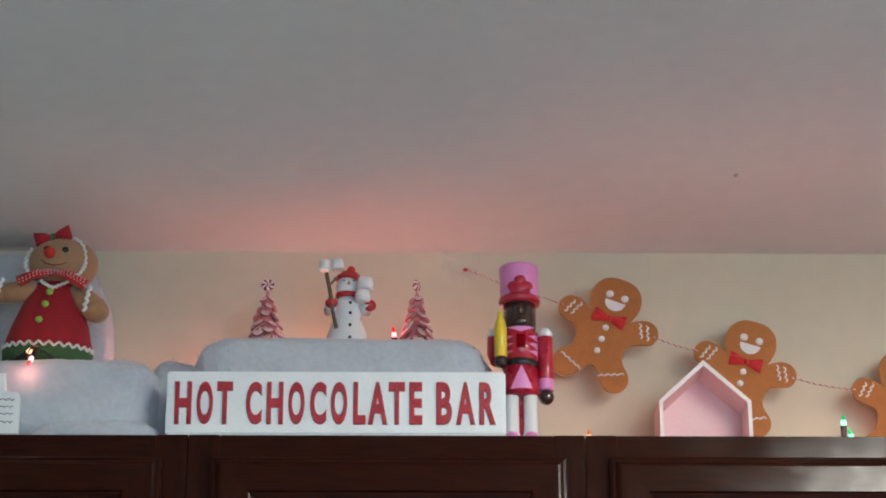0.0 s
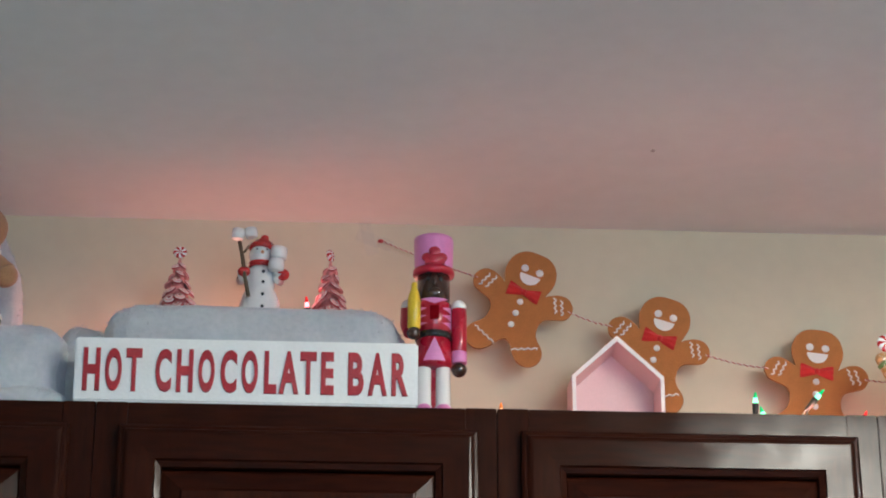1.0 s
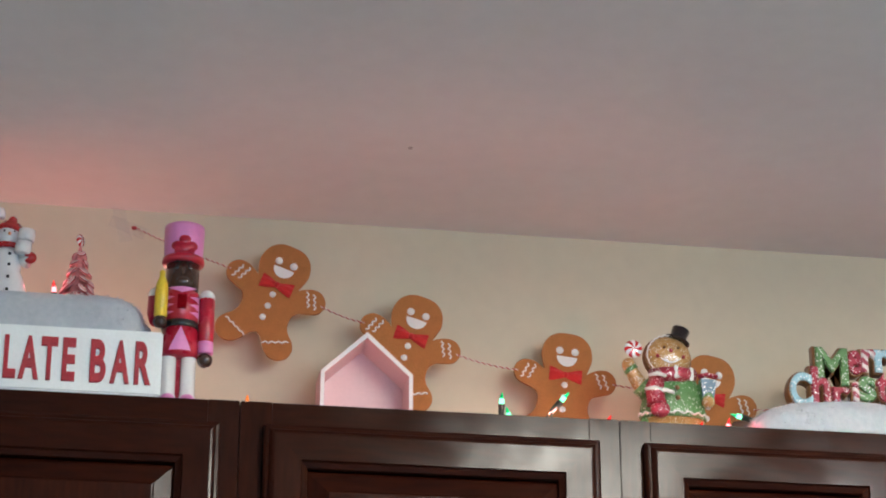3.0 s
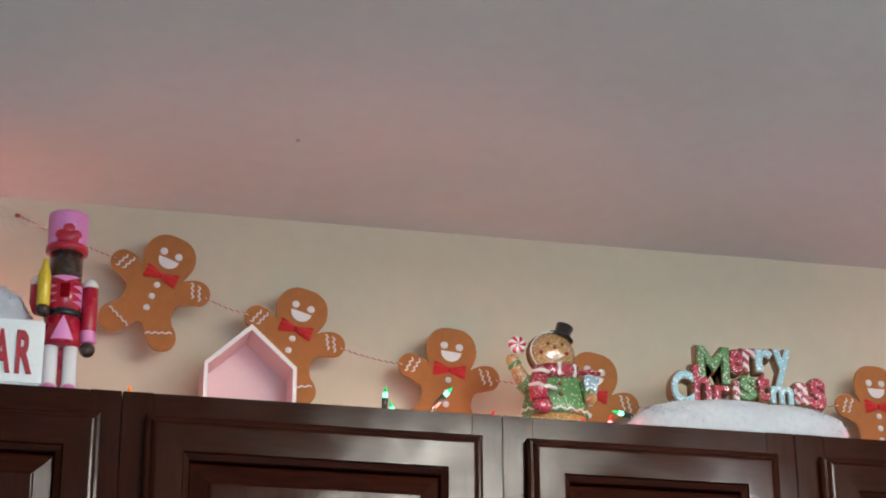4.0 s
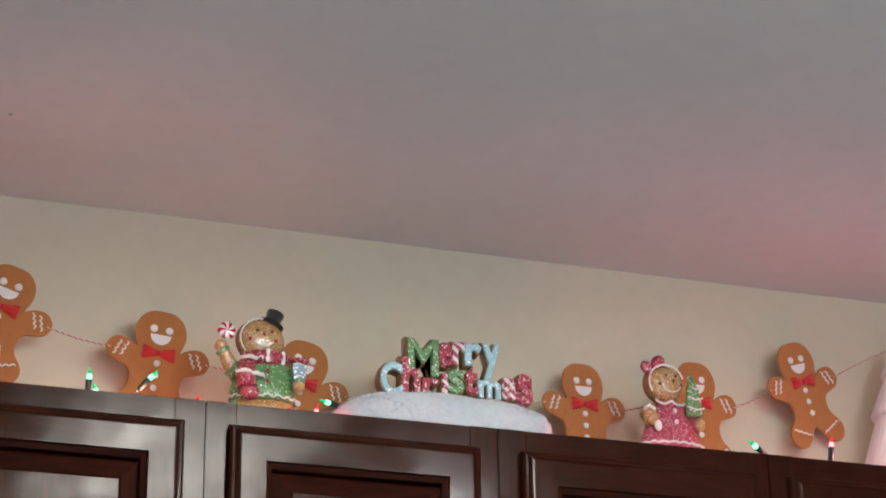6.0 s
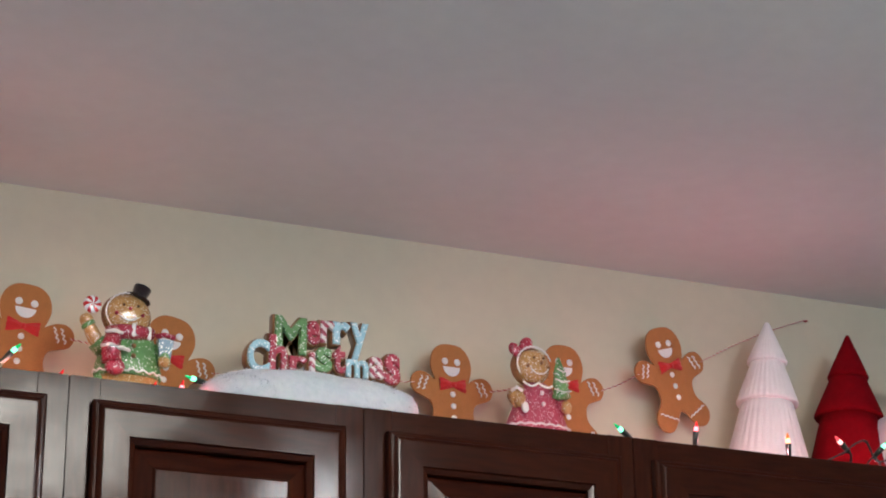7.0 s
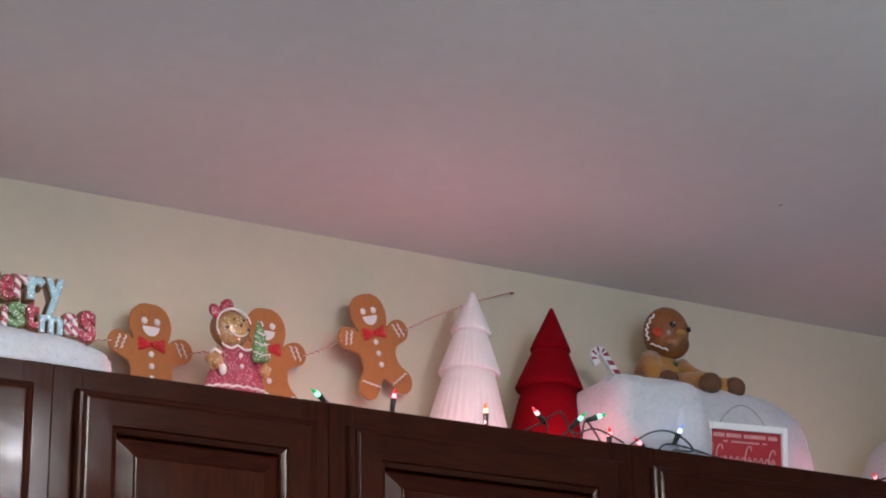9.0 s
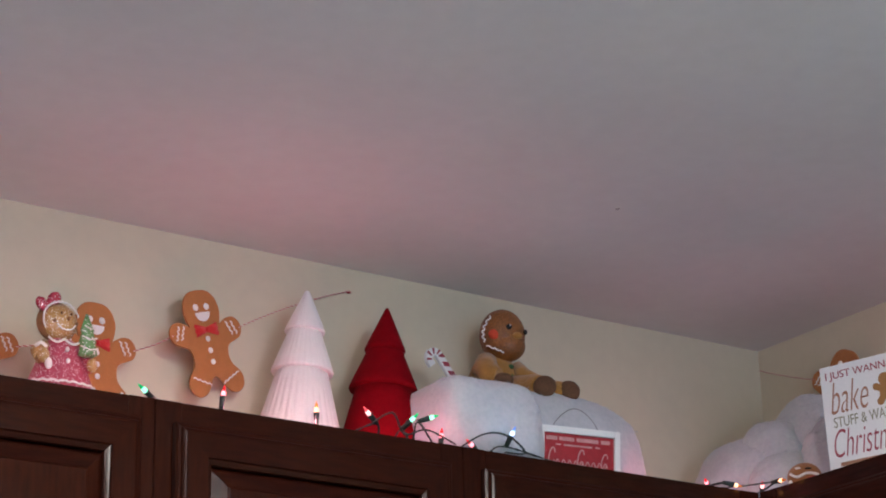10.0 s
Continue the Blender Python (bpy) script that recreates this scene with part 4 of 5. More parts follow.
def ginger_girl():
    s = Shape()
    n = 48
    prof = [(0.053, 0), (0.053, 0.03), (0.0535, 0.042), (0.051, 0.048), (0.041, 0.07), (0.029, 0.098), (0.018, 0.106)]
    s.lathe(prof, RESIN_ROSE, seg=n, sq=(1, 0.55), ripple=lambda k: 1 + 0.02 * math.cos(k * 2 * math.pi / 4))
    for zz, rr in ((0.043, 0.0548), (0.034, 0.0542)):
        pts = [(rr * math.cos(a), rr * 0.56 * math.sin(a), zz + 0.0022 * abs(math.sin(i * math.pi / 4))) for i, a in enumerate([math.pi + math.pi * k / 40 for k in range(41)])]
        s.tube(pts, 0.0016, ICING, 6)
    s.ball((-0.006, 0, 0.129), (0.029, 0.018, 0.0240), RESIN_TAN, seg=28)
    s.ball((-0.008, 0.004, 0.130), (0.0325, 0.014, 0.0272), RESIN_BROWN, seg=28)
    pts = [(-0.007 + 0.029 * math.cos(a), -0.011, 0.130 + 0.0245 * math.sin(a) + 0.0007 * (1 if i % 2 else -1)) for i, a in enumerate([0.3 + 3.4 * k / 30 for k in range(31)])]
    s.tube(spline(pts, 2, False), 0.0014, ICING, 6)
    for x in (-0.010, 0.006):
        s.ball((x, -0.0172, 0.138), 0.0018, PAW, seg=10)
    s.ball((0.001, -0.0195, 0.1305), 0.0027, RESIN_BROWN, seg=10)
    for x in (-0.02, 0.016):
        s.ball((x, -0.0155, 0.1265), 0.0028, RESIN_BROWN, seg=10)
    s.tube(spline([(-0.016, -0.0165, 0.123), (-0.006, -0.018, 0.116), (0.006, -0.018, 0.117), (0.014, -0.0165, 0.124)], 4, False), 0.0010, ICING, 6)
    for x, z, lean in ((-0.037, 0.149, 35), (-0.018, 0.159, -25)):
        s.ball((x, -0.006, z), (0.0115, 0.006, 0.0085), RESIN_RED, Matrix.Rotation(radians(lean), 4, "Y"))
    s.ball((-0.027, -0.009, 0.153), 0.0045, RESIN_RED)
    for x0, x1 in ((-0.03, -0.004), (-0.004, 0.024)):
        pts = [(x0 + (x1 - x0) * k / 8, -0.017 - 0.002 * math.sin(math.pi * k / 8), 0.1035 - 0.006 * math.sin(math.pi * k / 8)) for k in range(9)]
        s.tube(pts, 0.0017, ICING, 6)
    for z in (0.089, 0.073):
        s.ball((0.0, -0.0205 - (0.09 - z) * 0.25, z), 0.0034, ICING, seg=12)
    s.tube([(-0.028, -0.002, 0.095), (-0.042, -0.008, 0.084), (-0.040, -0.017, 0.074)], [0.009, 0.0105, 0.0095], RESIN_TAN, 12)
    s.ball((-0.038, -0.020, 0.077), (0.0095, 0.008, 0.0105), RESIN_TAN)
    s.tube([(-0.050, -0.016, 0.088), (-0.043, -0.022, 0.093), (-0.034, -0.022, 0.088)], 0.0026, ICING, 8)
    s.ball((-0.031, -0.024, 0.066), (0.006, 0.005, 0.008), ICING)
    s.tube([(0.028, -0.002, 0.094), (0.040, -0.010, 0.078), (0.040, -0.018, 0.071)], [0.009, 0.0095, 0.009], RESIN_ROSE, 12)
    s.ball((0.041, -0.020, 0.073), (0.0085, 0.008, 0.0095), RESIN_TAN)
    s.lathe([(0.010, 0), (0.0175, 0.003), (0.0135, 0.018), (0.0155, 0.019), (0.0105, 0.034), (0.0125, 0.035), (0.002, 0.058)], RESIN_GREEN, (0.034, -0.020, 0.083), sq=(0.9, 0.5), turn=pose(0, 0, 0, 0, -4, 0))
    for z, r in ((0.094, 0.0145), (0.108, 0.0125), (0.122, 0.0085)):
        s.tube([(0.034 - r, -0.024, z + 0.002), (0.034, -0.0285, z - 0.003), (0.034 + r, -0.024, z + 0.001)], 0.0012, ICING, 6)
    return s


solid("gingerbread_girl_figurine", ginger_girl().turned(Matrix.Diagonal((0.90, 0.95, 1.06, 1))), (1.660, 0.145, TOP - 0.004), "glazed gingerbread girl figurine in a rose dress holding a tree", "figurine")

# ---- letter sign ----
letters = thing("letter_sign", pose(1.236, 0.15, 2.188) @ Matrix.Diagonal((0.96, 1, 0.92, 1)), "resin letter sign with glittery icing colours", "sign")
ROWS = (("M", 240, 412, 70, 268, RESIN_GREEN), ("e", 410, 484, 92, 220, RESIN_RED), ("r", 484, 566, 92, 212, RESIN_STRIPE), ("r", 552, 648, 98, 220, RESIN_BLUE), ("y", 648, 748, 105, 312, RESIN_BLUE),
        ("C", 92, 212, 192, 372, RESIN_BLUE), ("h", 206, 306, 172, 362, RESIN_RED), ("r", 312, 412, 285, 372, RESIN_RED), ("i", 420, 455, 262, 372, RESIN_STRIPE), ("s", 452, 545, 238, 372, RESIN_GREEN),
        ("t", 545, 618, 226, 376, RESIN_RED), ("m", 618, 742, 305, 400, RESIN_BLUE), ("a", 745, 832, 290, 408, RESIN_STRIPE), ("s", 828, 918, 274, 440, RESIN_RED))
for ch, a, b, t, d, m in ROWS:
    x0, x1 = (a - 95) * 0.000275, (b - 95) * 0.000275
    zt = 0.110 - (t - 70 - 0.12 * ((a + b) / 2 - 240)) * 0.00029
    zb = max(0.006, 0.110 - (d - 70 - 0.12 * ((a + b) / 2 - 240)) * 0.00029)
    y = 0.0 if t < 150 else -0.004
    back = part("cookie_letter", glyph(ch, x0 - 0.0025, x1 + 0.0025, zb - 0.0025, zt + 0.0025, 0.018, RESIN_BROWN, 0.05, y + 0.012, puff=0.03), letters)
    part("icing", glyph(ch, x0, x1, zb, zt, 0.006, m, 0.0, y - 0.0045, puff=0.045), back)
part("base", Shape().box((0.004, -0.004, 0.0), (0.22, 0.012, 0.012), RESIN_BROWN, 0.002), letters)


# ---- cone trees ----
def cone_tree(name, x, y, tiers, m, label, pleats):
    t = thing(name, (x, y, TOP, 0, 4, 0), label, "ornament tree", "cone trees")
    for i, (r0, z0, r1, z1) in enumerate(tiers):
        prof = [(r1 * 0.5, z0 + 0.001), (r0 * 0.97, z0), (r0, z0 + 0.003)] + [(r0 + (r1 - r0) * k / 6, z0 + 0.004 + (z1 - z0 - 0.004) * k / 6) for k in range(1, 7)]
        if i == len(tiers) - 1:
            prof += [(r1 * 0.7, z1 + 0.003), (r1 * 0.1, z1 + 0.0045)]
        else:
            prof += [(r1 * 0.4, z1 + 0.001)]
        part("tier", Shape().lathe(prof, m, seg=192 if pleats else 64, ripple=(lambda k: 1 + 0.026 * (abs(math.cos(k * math.pi / 6)) - 0.6)) if pleats else None), t)


cone_tree("white_cone_tree", 2.066, 0.21, ((0.074, 0, 0.038, 0.146), (0.0465, 0.142, 0.024, 0.211), (0.0305, 0.207, 0.005, 0.271)), CERAMIC, "white pleated three-tier ceramic cone tree", True)
cone_tree("red_cone_tree", 2.203, 0.2, ((0.072, 0, 0.042, 0.137), (0.0525, 0.133, 0.026, 0.2), (0.0315, 0.196, 0.004, 0.264)), VELVET, "dark red flocked three-tier cone tree", False)


# ---- candy cane pick ----
def candy_cane(m):
    """A flat wooden cane: a band along a hooked line, with raised stripes."""
    line = [(0, -0.05 + 0.0075 * i) for i in range(10)] + [(-0.0095 + 0.0095 * math.cos(a), 0.0175 + 0.0095 * math.sin(a)) for a in [math.pi * k / 12 for k in range(1, 13)]] + [(-0.019, 0.011)]
    half, left, right = 0.0058, [], []
    for i, (x, z) in enumerate(line):
        ax, az = line[max(0, i - 1)]
        bx, bz = line[min(len(line) - 1, i + 1)]
        k = math.hypot(bx - ax, bz - az)
        nx, nz = -(bz - az) / k * half, (bx - ax) / k * half
        left.append((x + nx, z + nz))
        right.append((x - nx, z - nz))
    c = thing("candy_cane_pick", m, "flat white wooden candy cane with dark red stripes", "candy cane")
    part("band", Shape().slab(right + left[::-1], 0, 0.006, WHITE, 0.0008), c)
    for i in (4, 6, 8, 10, 13, 16, 19):
        a, b, d, e = (Vector(q) for q in (right[i], right[i + 1], left[min(i + 2, len(left) - 1)], left[i + 1]))
        part("stripe", Shape().slab([tuple(a.lerp(e, 0.06)), tuple(b.lerp(d, 0.06)), tuple(d.lerp(b, 0.22)), tuple(e.lerp(a, 0.22))], -0.0006, 0.0012, WINE_INK), c)


candy_cane(pose(2.330, 0.2, 2.322, 0, -37, 0) @ Matrix.Scale(1.12, 4))


# ---- plush gingerbread ----
def plush():
    s = Shape()
    s.ball((0, 0, 0.038), (0.037, 0.030, 0.046), OCHRE, seg=24)
    s.ball((0.012, -0.010, 0.112), (0.033, 0.031, 0.042), PLUSH_FACE, seg=28)
    s.ball((0.018, -0.016, 0.092), (0.026, 0.025, 0.024), PLUSH_FACE, seg=24)
    s.tube([(-0.012, -0.012, 0.070), (-0.016, -0.030, 0.050), (-0.010, -0.044, 0.036), (0.0, -0.05, 0.032)], [0.0150, 0.0185, 0.0175, 0.014], OCHRE, 14)
    s.ball((0.005, -0.052, 0.026), (0.0155, 0.013, 0.011), PAW)
    s.tube([(0.030, -0.008, 0.062), (0.042, -0.02, 0.042), (0.062, -0.034, 0.026)], [0.0105, 0.012, 0.0105], OCHRE, 14)
    for x1, y1, y0 in ((0.057, -0.068, -0.028), (0.094, -0.044, -0.012)):
        s.tube([(0.012, y0, 0.020), (0.055, (y0 + y1) / 2, 0.018), (x1, y1, 0.009)], [0.0185, 0.0185, 0.0165], OCHRE, 14)
        s.ball((x1 + 0.004, y1 - 0.003, 0.010), (0.0165, 0.0165, 0.0168), PAW)
    s.ball((0.018, -0.041, 0.116), (0.0042, 0.003, 0.0045), BLACK)
    # White bead set on the eye as a built-in glint.
    s.ball((0.0195, -0.0438, 0.1178), 0.0012, ICING, seg=8)
    s.ball((0.043, -0.027, 0.112), (0.003, 0.004, 0.0045), BLACK)
    s.ball((-0.003, -0.0365, 0.105), (0.008, 0.0035, 0.008), CHEEK)
    s.ball((0.030, -0.036, 0.103), (0.008, 0.005, 0.006), OCHRE)
    zigzag(s, (-0.006, -0.034, 0.136), (-0.016, -0.031, 0.094), 0.0016, 5, 0.0013, ICING, (1, 0, 0), (-0.006, 0.002, 0))
    zigzag(s, (-0.014, -0.032, 0.088), (0.010, -0.036, 0.076), 0.001, 3, 0.0012, ICING)
    for z in (0.058, 0.042):
        s.ball((0.022, -0.020, z), 0.004, GREEN_FELT)
    return s


solid("gingerbread_plush", plush().turned(Matrix.Diagonal((1.12, 1.1, 1.02, 1))), (2.435, 0.220, 2.276, 0, 0, -28), "ochre plush gingerbread toy sitting with legs stretched out", "plush toy")

# ---- framed bakery sign ----
rs = thing("framed_sign", pose(2.399, 0.062, TOP, 5, 0, -9) @ Matrix.Diagonal((1.10, 1, 1.14, 1)), "small red sign in a white frame with a wire hanger", "sign")
for n_, lo, hi in (("frame_side", (0, 0, 0), (0.0085, 0.012, 0.064)), ("frame_side", (0.1185, 0, 0), (0.127, 0.012, 0.064)),
                   ("frame_rail", (0.0087, 0, 0.055), (0.1183, 0.012, 0.064)), ("frame_rail", (0.0087, 0, 0), (0.1183, 0.012, 0.008))):
    part(n_, Shape().box(lo, hi, WHITE, 0.001), rs)
panel = part("panel", Shape().box((0.0088, 0.005, 0.0082), (0.1182, 0.009, 0.0548), RED_PAINT), rs, "worn red painted panel")
PALE = mat("faded_white_ink", (0.56, 0.30, 0.29), 0.7, 0.3, 120)
for a, b, z, h in ((0.013, 0.030, 0.0455, 0.005), (0.033, 0.056, 0.0455, 0.005), (0.060, 0.094, 0.0455, 0.005), (0.098, 0.112, 0.0455, 0.005), (0.040, 0.084, 0.0385, 0.0024), (0.028, 0.035, 0.0390, 0.0018), (0.089, 0.096, 0.0390, 0.0018)):
    part("lettering_bar", Shape().box((a, 0.0042, z), (b, 0.0052, z + h), PALE), panel)
for x, h in ((0.017, 0.024), (0.062, 0.024), (0.099, 0.021)):
    pts = [(x + 0.0045 + 0.0045 * math.cos(a) + 0.002 * math.sin(a), 0.0044, 0.011 + h / 2 + h / 2 * math.sin(a)) for a in [0.5 + 5.4 * k / 20 for k in range(21)]]
    part("lettering_bar", Shape().tube(pts, 0.0010, PALE, 6), panel)
pts = [(0.028 + 0.080 * i / 60, 0.0044, 0.016 + 0.0040 * math.sin(i * 0.9)) for i in range(61)]
part("lettering_bar", Shape().tube(pts, 0.0009, PALE, 6), panel)
pts = [(0.025 + 0.072 * i / 20, 0.010, 0.063 + 0.028 * math.sin(math.pi * i / 20) ** 0.8) for i in range(21)]
part("wire_hanger", Shape().tube(pts, 0.0006, GREY_WIRE, 6), rs, "thin grey bent wire")

# ---- baking sign on the side cabinets ----
bk = thing("canvas_sign", pose(2.792, -0.148, TOP, 0, 0, -75) @ pose(0, 0, 0, 3, 0, 0), "white canvas sign with copper and wine lettering", "sign")
part("board", Shape().box((0, 0, 0), (0.150, 0.018, 0.163), WHITE, 0.001), bk)
for text, a, b, z0, z1, m, lean, bold in (("I JUST WANNA", 0.010, 0.126, 0.138, 0.153, WINE_INK, 0, 0.0), ("bake", 0.014, 0.080, 0.087, 0.136, COPPER_INK, 0.35, -0.012),
                                          ("STUFF & WATCH", 0.016, 0.136, 0.066, 0.082, SAGE_INK, 0, 0.0), ("Christmas", 0.012, 0.138, 0.020, 0.063, WINE_INK, 0.35, -0.012)):
    part("lettering", word(text, a, b, z0, z1, 0.0006, m, bold, -0.0001, lean), bk)
part("lettering_bar", Shape().box((0.02, -0.0006, 0.006), (0.13, 0.0002, 0.012), COPPER_INK), bk)
part("gingerbread_print", Shape().slab([(0.110 + x * 0.048, 0.086 + z * 0.048) for x, z in OUTLINE], -0.0007, 0.0002, mat("cookie_print", (0.35, 0.17, 0.05), 0.7)), bk)


# ---- small cookie ornament ----
def cookie_ornament():
    s = Shape()
    s.ball((0, 0, 0.026), (0.034, 0.02, 0.028), PLUSH_BROWN, seg=24)
    s.ball((0.02, -0.006, 0.012), (0.028, 0.018, 0.014), RED_FELT, seg=20)
    s.tube(spline([(-0.026, -0.016, 0.030), (-0.012, -0.0205, 0.022), (0.006, -0.021, 0.028), (0.024, -0.019, 0.026), (0.034, -0.01, 0.020)], 4, False), 0.0028, ICING, 8)
    s.ball((-0.010, -0.0165, 0.040), (0.006, 0.003, 0.002), ICING)
    s.ball((0.010, -0.0175, 0.038), (0.007, 0.003, 0.0022), BLACK)
    s.ball((-0.026, -0.016, 0.012), (0.004, 0.003, 0.006), ICING)
    return s


solid("cookie_ornament", cookie_ornament().turned(Matrix.Scale(0.8, 4)), (2.832, -0.05, TOP, 0, 0, -50), "brown gingerbread cookie ornament with white icing", "ornament")

# ---- string of small lamps ----
TINTS = {"o": ((1.0, 0.30, 0.04), (1.0, 0.42, 0.10)), "r": ((1.0, 0.03, 0.03), (1.0, 0.14, 0.16)), "g": ((0.02, 0.75, 0.22), (0.10, 1.0, 0.45)),
         "p": ((1.0, 0.12, 0.14), (1.0, 0.36, 0.27)), "b": ((0.25, 0.45, 1.0), (0.55, 0.75, 1.0)), "k": ((1.0, 0.10, 0.16), (1.0, 0.30, 0.32))}
GLASS = {}
for k, (base, light) in TINTS.items():
    GLASS[k] = (mat("lit_glass_" + {"o": "orange", "r": "red", "g": "green", "p": "pink", "b": "blue", "k": "rose"}[k], base, 0.15, 0.05, 40, 0.02, glow=(base, 0.12)),
                mat("hot_core_" + {"o": "orange", "r": "red", "g": "green", "p": "pink", "b": "blue", "k": "rose"}[k], base, 0.15, 0.0, glow=(tuple(0.22 + 0.78 * c for c in light), 3.0)))
string = thing("light_string", (0, 0, 0), "string of small coloured fairy lights on dark green wire", "fairy lights")
SOCKET = Shape().lathe([(0.0015, -0.018), (0.0032, -0.018), (0.0042, -0.002), (0.0044, 0.0), (0.0036, 0.0005)], WIRE, seg=12).mesh("socket")
BULB, TIP = {}, {}
for k in TINTS:
    BULB[k] = Shape().lathe([(0.0026, 0.0), (0.0031, 0.002), (0.0031, 0.006), (0.0024, 0.0078)], GLASS[k][1], seg=12).mesh("bulb")
    TIP[k] = Shape().lathe([(0.0024, 0.0076), (0.0020, 0.012), (0.0009, 0.0155), (0.0002, 0.0165)], GLASS[k][0], seg=12).mesh("tip")
# place, direction, tint, watts
# Bulbs above 0.1 W lie out of sight, added to turn the ceiling pink.
BULBS = ((-0.182, 0.055, 2.2535, 0.8, -0.3, 0.4, "o", 0.027), (-0.1677, 0.012, 2.2318, -0.2, -0.5, -0.8, "p", 0.0225), (0.2745, 0.19, 2.324, -0.1, -0.1, 1, "r", 0.036),
         (0.5244, 0.15, 2.1703, 0, 0, 1, "o", 0.009), (0.8413, 0.1, 2.1745, 0.05, 0, 1, "g", 0.0045), (0.8539, 0.11, 2.1597, -0.3, 0, 1, "g", 0.0),
         (0.9064, 0.05, 2.166, 0.65, -0.1, 0.75, "g", 0.0054), (0.9763, 0.1, 2.1533, 0.4, 0, 0.9, "r", 0.0067), (1.098, 0.1, 2.150, 0.3, 0, 1, "r", 0.006),
         (1.1549, 0.1, 2.1745, -0.95, -0.2, 0.15, "g", 0.0054), (1.1326, 0.09, 2.1533, 0.2, 0, 1, "r", 0.0045),
         (1.432, 0.045, 2.1365, 0.95, -0.1, 0.05, "r", 0.03), (1.7323, 0.03, 2.147, -0.85, -0.2, 0.5, "g", 0.0054), (1.8575, 0.05, 2.1639, 0.15, 0, 1, "r", 0.009),
         (2.0055, 0.05, 2.1618, 0, 0, 1, "o", 0.0135), (2.0806, 0.03, 2.165, -0.8, -0.3, 0.5, "p", 0.0135), (2.174, 0.02, 2.1703, 0.9, -0.2, 0.35, "g", 0.0054),
         (2.1591, 0.045, 2.1703, 0.5, -0.4, 0.6, "g", 0.0045), (2.2118, 0.045, 2.1512, 0.1, 0, 1, "r", 0.0135), (2.3148, 0.015, 2.1618, 0.4, -0.2, 0.9, "b", 0.009),
         (2.2565, 0.03, 2.1427, -0.6, -0.2, 0.3, "r", 0.0135), (2.691, 0.02, 2.1385, -0.6, -0.5, 0.2, "r", 0.009), (2.7912, 0.004, 2.1406, -0.4, -0.5, 0.3, "p", 0.0135),
         (2.722, -0.006, 2.1345, 1, -0.15, -0.1, "o", 0.006), (2.769, -0.06, 2.1345, -0.1, -1, -0.1, "o", 0.006), (-0.075, 0.25, 2.272, 0, 0, 1, "p", 0.036), (0.03, 0.285, 2.275, 0, 0, 1, "p", 0.148),
         (0.16, 0.285, 2.291, 0, 0, 1, "p", 0.213), (0.36, 0.285, 2.261, 0, 0, 1, "p", 0.229), (0.47, 0.13, 2.139, 1, 0, 0, "p", 0.278),
         (0.585, 0.04, 2.137, 1, 0, 0, "p", 0.180), (0.78, 0.04, 2.137, 1, 0, 0, "p", 0.298), (0.88, 0.045, 2.137, 1, 0, 0, "p", 0.425),
         (0.98, 0.24, 2.139, 1, 0, 0, "p", 0.319), (1.55, 0.04, 2.137, 1, 0, 0, "k", 0.213), (1.76, 0.045, 2.137, 1, 0, 0, "k", 0.361),
         (1.87, 0.045, 2.137, 1, 0, 0, "k", 0.426), (1.97, 0.045, 2.137, 1, 0, 0, "k", 0.361), (2.14, 0.09, 2.139, 1, 0, 0, "k", 0.327),
         (2.7, 0.1, 2.139, 1, 0, 0, "k", 0.24), (1.165, 0.03, 2.136, -1, 0, 0, "r", 0.02), (2.6, 0.05, 2.137, 1, 0, 0, "k", 0.11), (2.92, -0.30, 2.137, 0, -1, 0, "k", 0.30))
ends = []
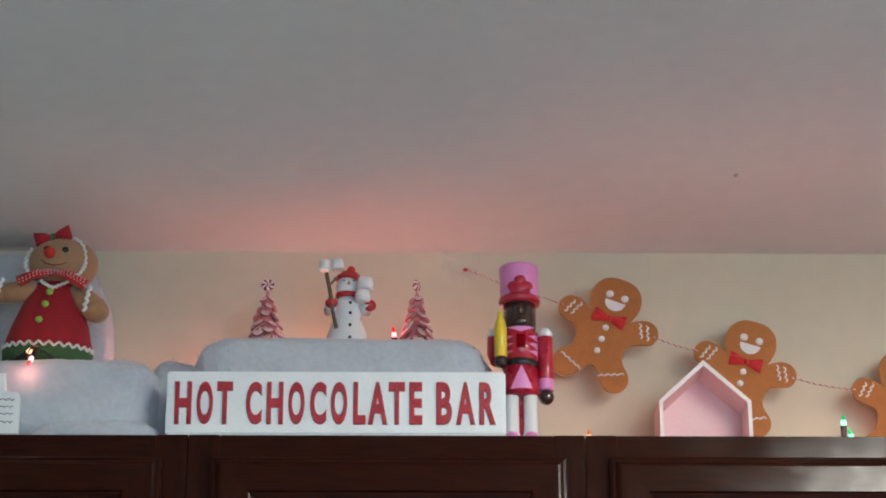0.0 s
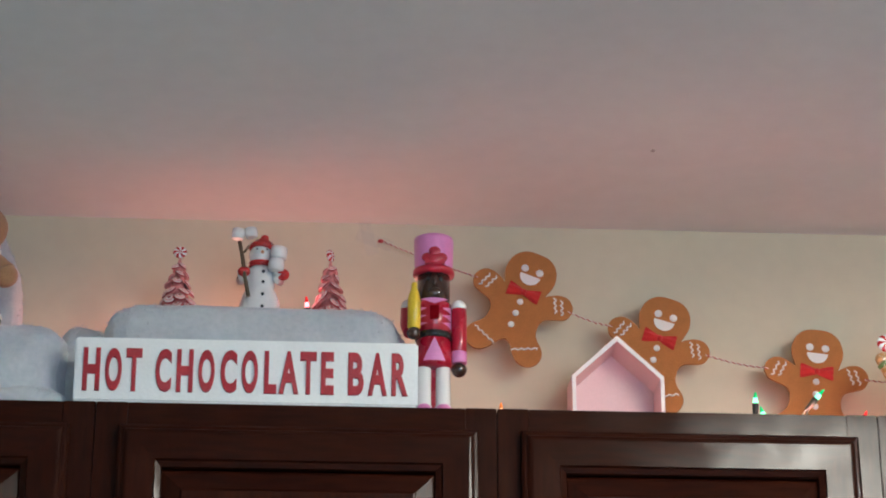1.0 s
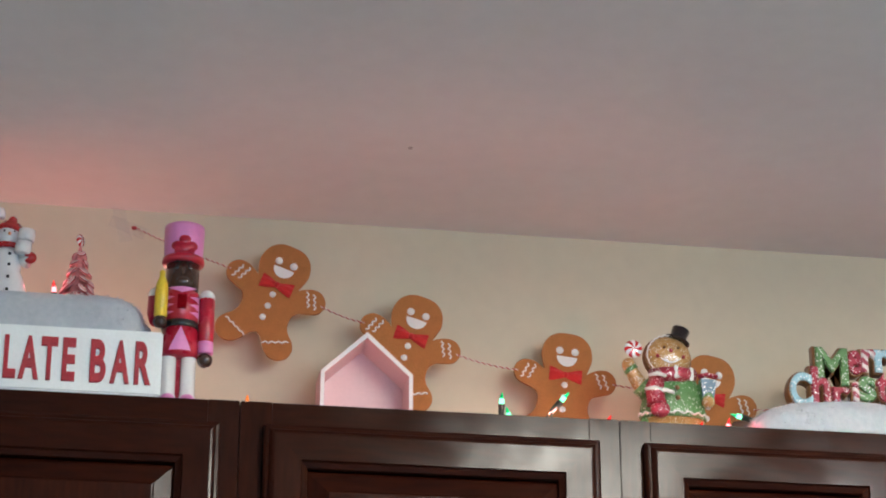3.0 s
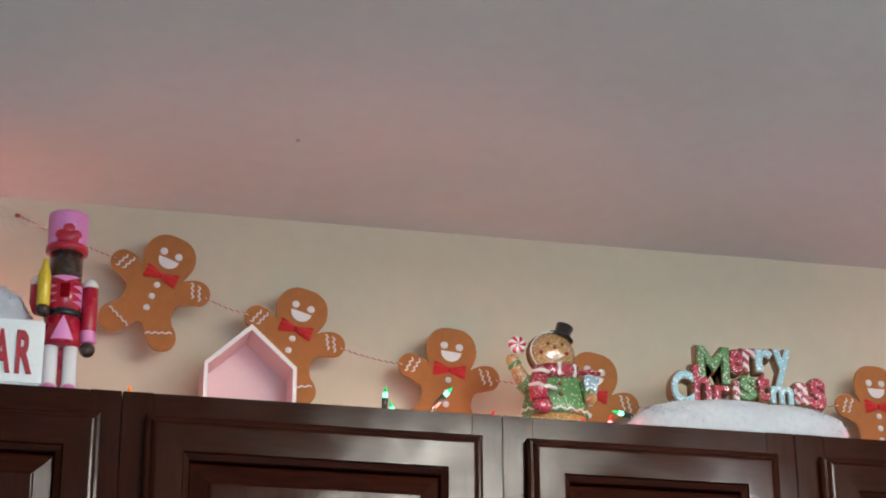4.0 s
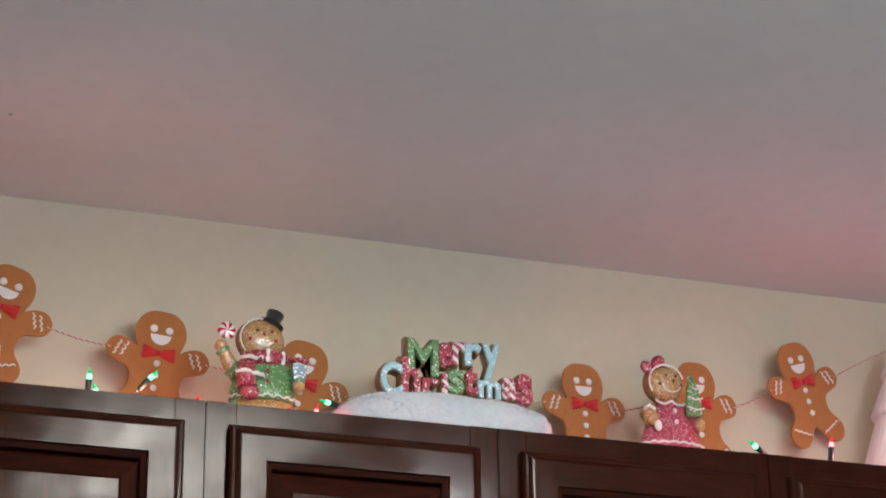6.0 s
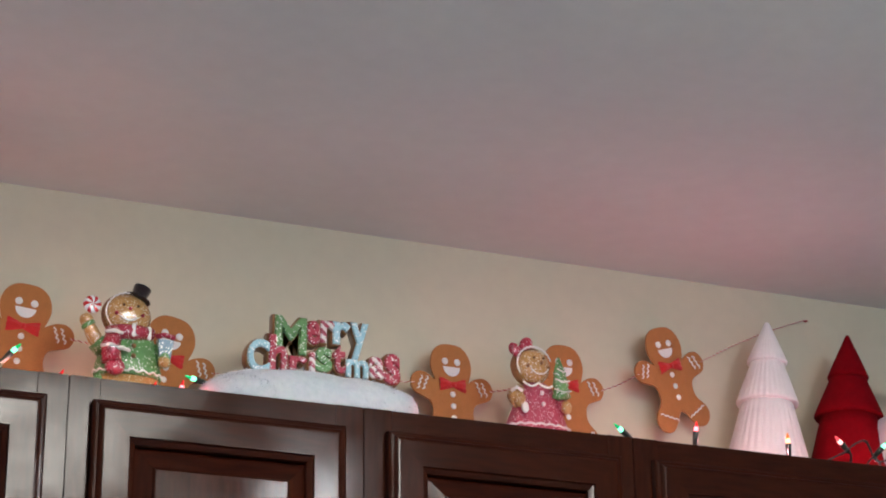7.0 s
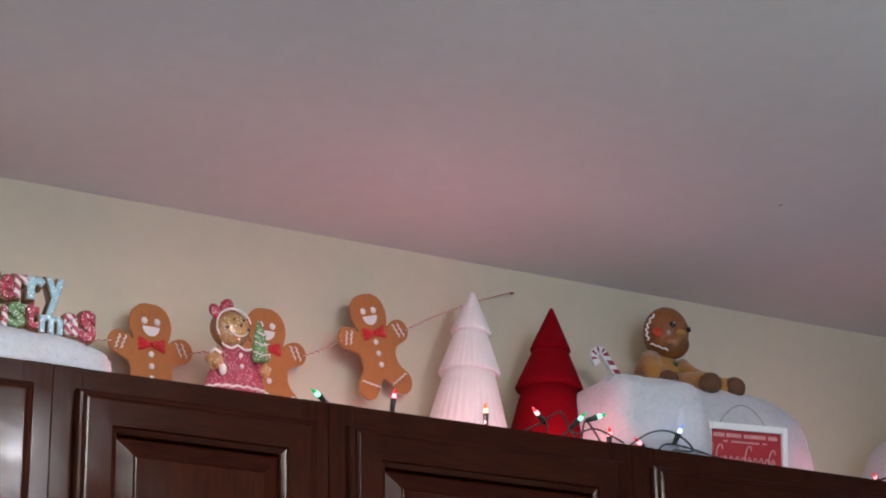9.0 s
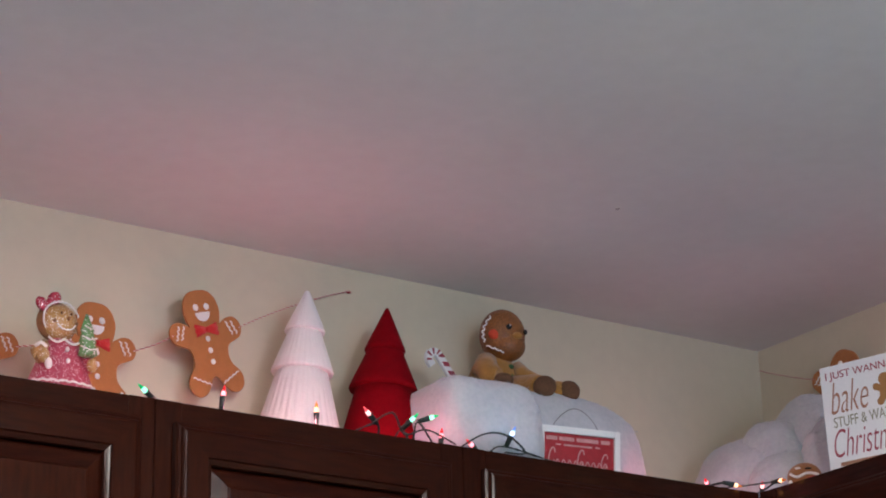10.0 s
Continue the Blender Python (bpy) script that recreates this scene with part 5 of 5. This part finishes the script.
for x, y, z, dx, dy, dz, k, watts in BULBS:
    d = Vector((dx, dy, dz)).normalized()
    m = Matrix.Translation((x, y, z)) @ d.to_track_quat("Z", "Y").to_matrix().to_4x4()
    so = part("socket", SOCKET, string, m=m)
    part("bulb", BULB[k], so)
    part("tip", TIP[k], so)
    ends.append(Vector((x, y, z)) - d * 0.018)
    if watts:
        lamp("bulb_light", "POINT", TINTS[k][1], watts, Matrix.Translation(Vector((x, y, z)) + d * 0.021), 0.004)
rng = random.Random(8)


def wire(pts, parent):
    """A two-strand twisted green wire through the points."""
    path = [Vector(p) for p in spline([tuple(p) for p in pts], 14, False)]
    for ph in (0, math.pi):
        acc, out = 0.0, []
        for i, p in enumerate(path):
            if i:
                acc += (p - path[i - 1]).length
            a = ph + acc / 0.011 * 2 * math.pi
            out.append(p + Vector((0.0012 * math.cos(a), 0.0012 * math.sin(a), 0.0012 * math.sin(a + 1))))
        part("wire", Shape().tube(out, 0.0009, WIRE, 6), parent)


order = sorted(range(len(ends)), key=lambda i: ends[i].x)
run = []
for i, k in enumerate(order):
    e = ends[k]
    run.append(e)
    if i + 1 < len(order):
        f = ends[order[i + 1]]
        mid = (e + f) / 2
        front = mid.x > 2.04
        low = 2.136 if (mid.x > 0.45 and not 1.16 < mid.x < 1.42) else min(e.z, f.z)
        run.append(Vector((mid.x + rng.uniform(-0.01, 0.01), mid.y + (0.0 if front else 0.03), low)))
wire(run, string)
wire([(2.0806, 0.03, 2.15), (2.1124, 0.02, 2.170), (2.139, 0.03, 2.145), (2.1655, 0.012, 2.15), (2.2196, 0.02, 2.138)], string)
wire([(2.2308, 0.02, 2.137), (2.2588, 0.008, 2.155), (2.2924, 0.01, 2.162), (2.32, 0.008, 2.152), (2.3349, 0.01, 2.137), (2.3036, 0.015, 2.136)], string)

# ---- marks on the ceiling ----
MARK = mat("grey_smudge", (0.42, 0.40, 0.39), 0.9)
for x, y in ((0.714, 0.04), (2.425, -0.123)):
    solid("nail_pop", Shape().lathe([(0.0005, 0), (0.0030, 0), (0.0024, -0.0008), (0.0005, -0.001)], MARK, seg=12, sq=(1, 1.5)), (x, y, CEIL), "small grey nail mark in the ceiling paint", "mark", "ceiling marks")
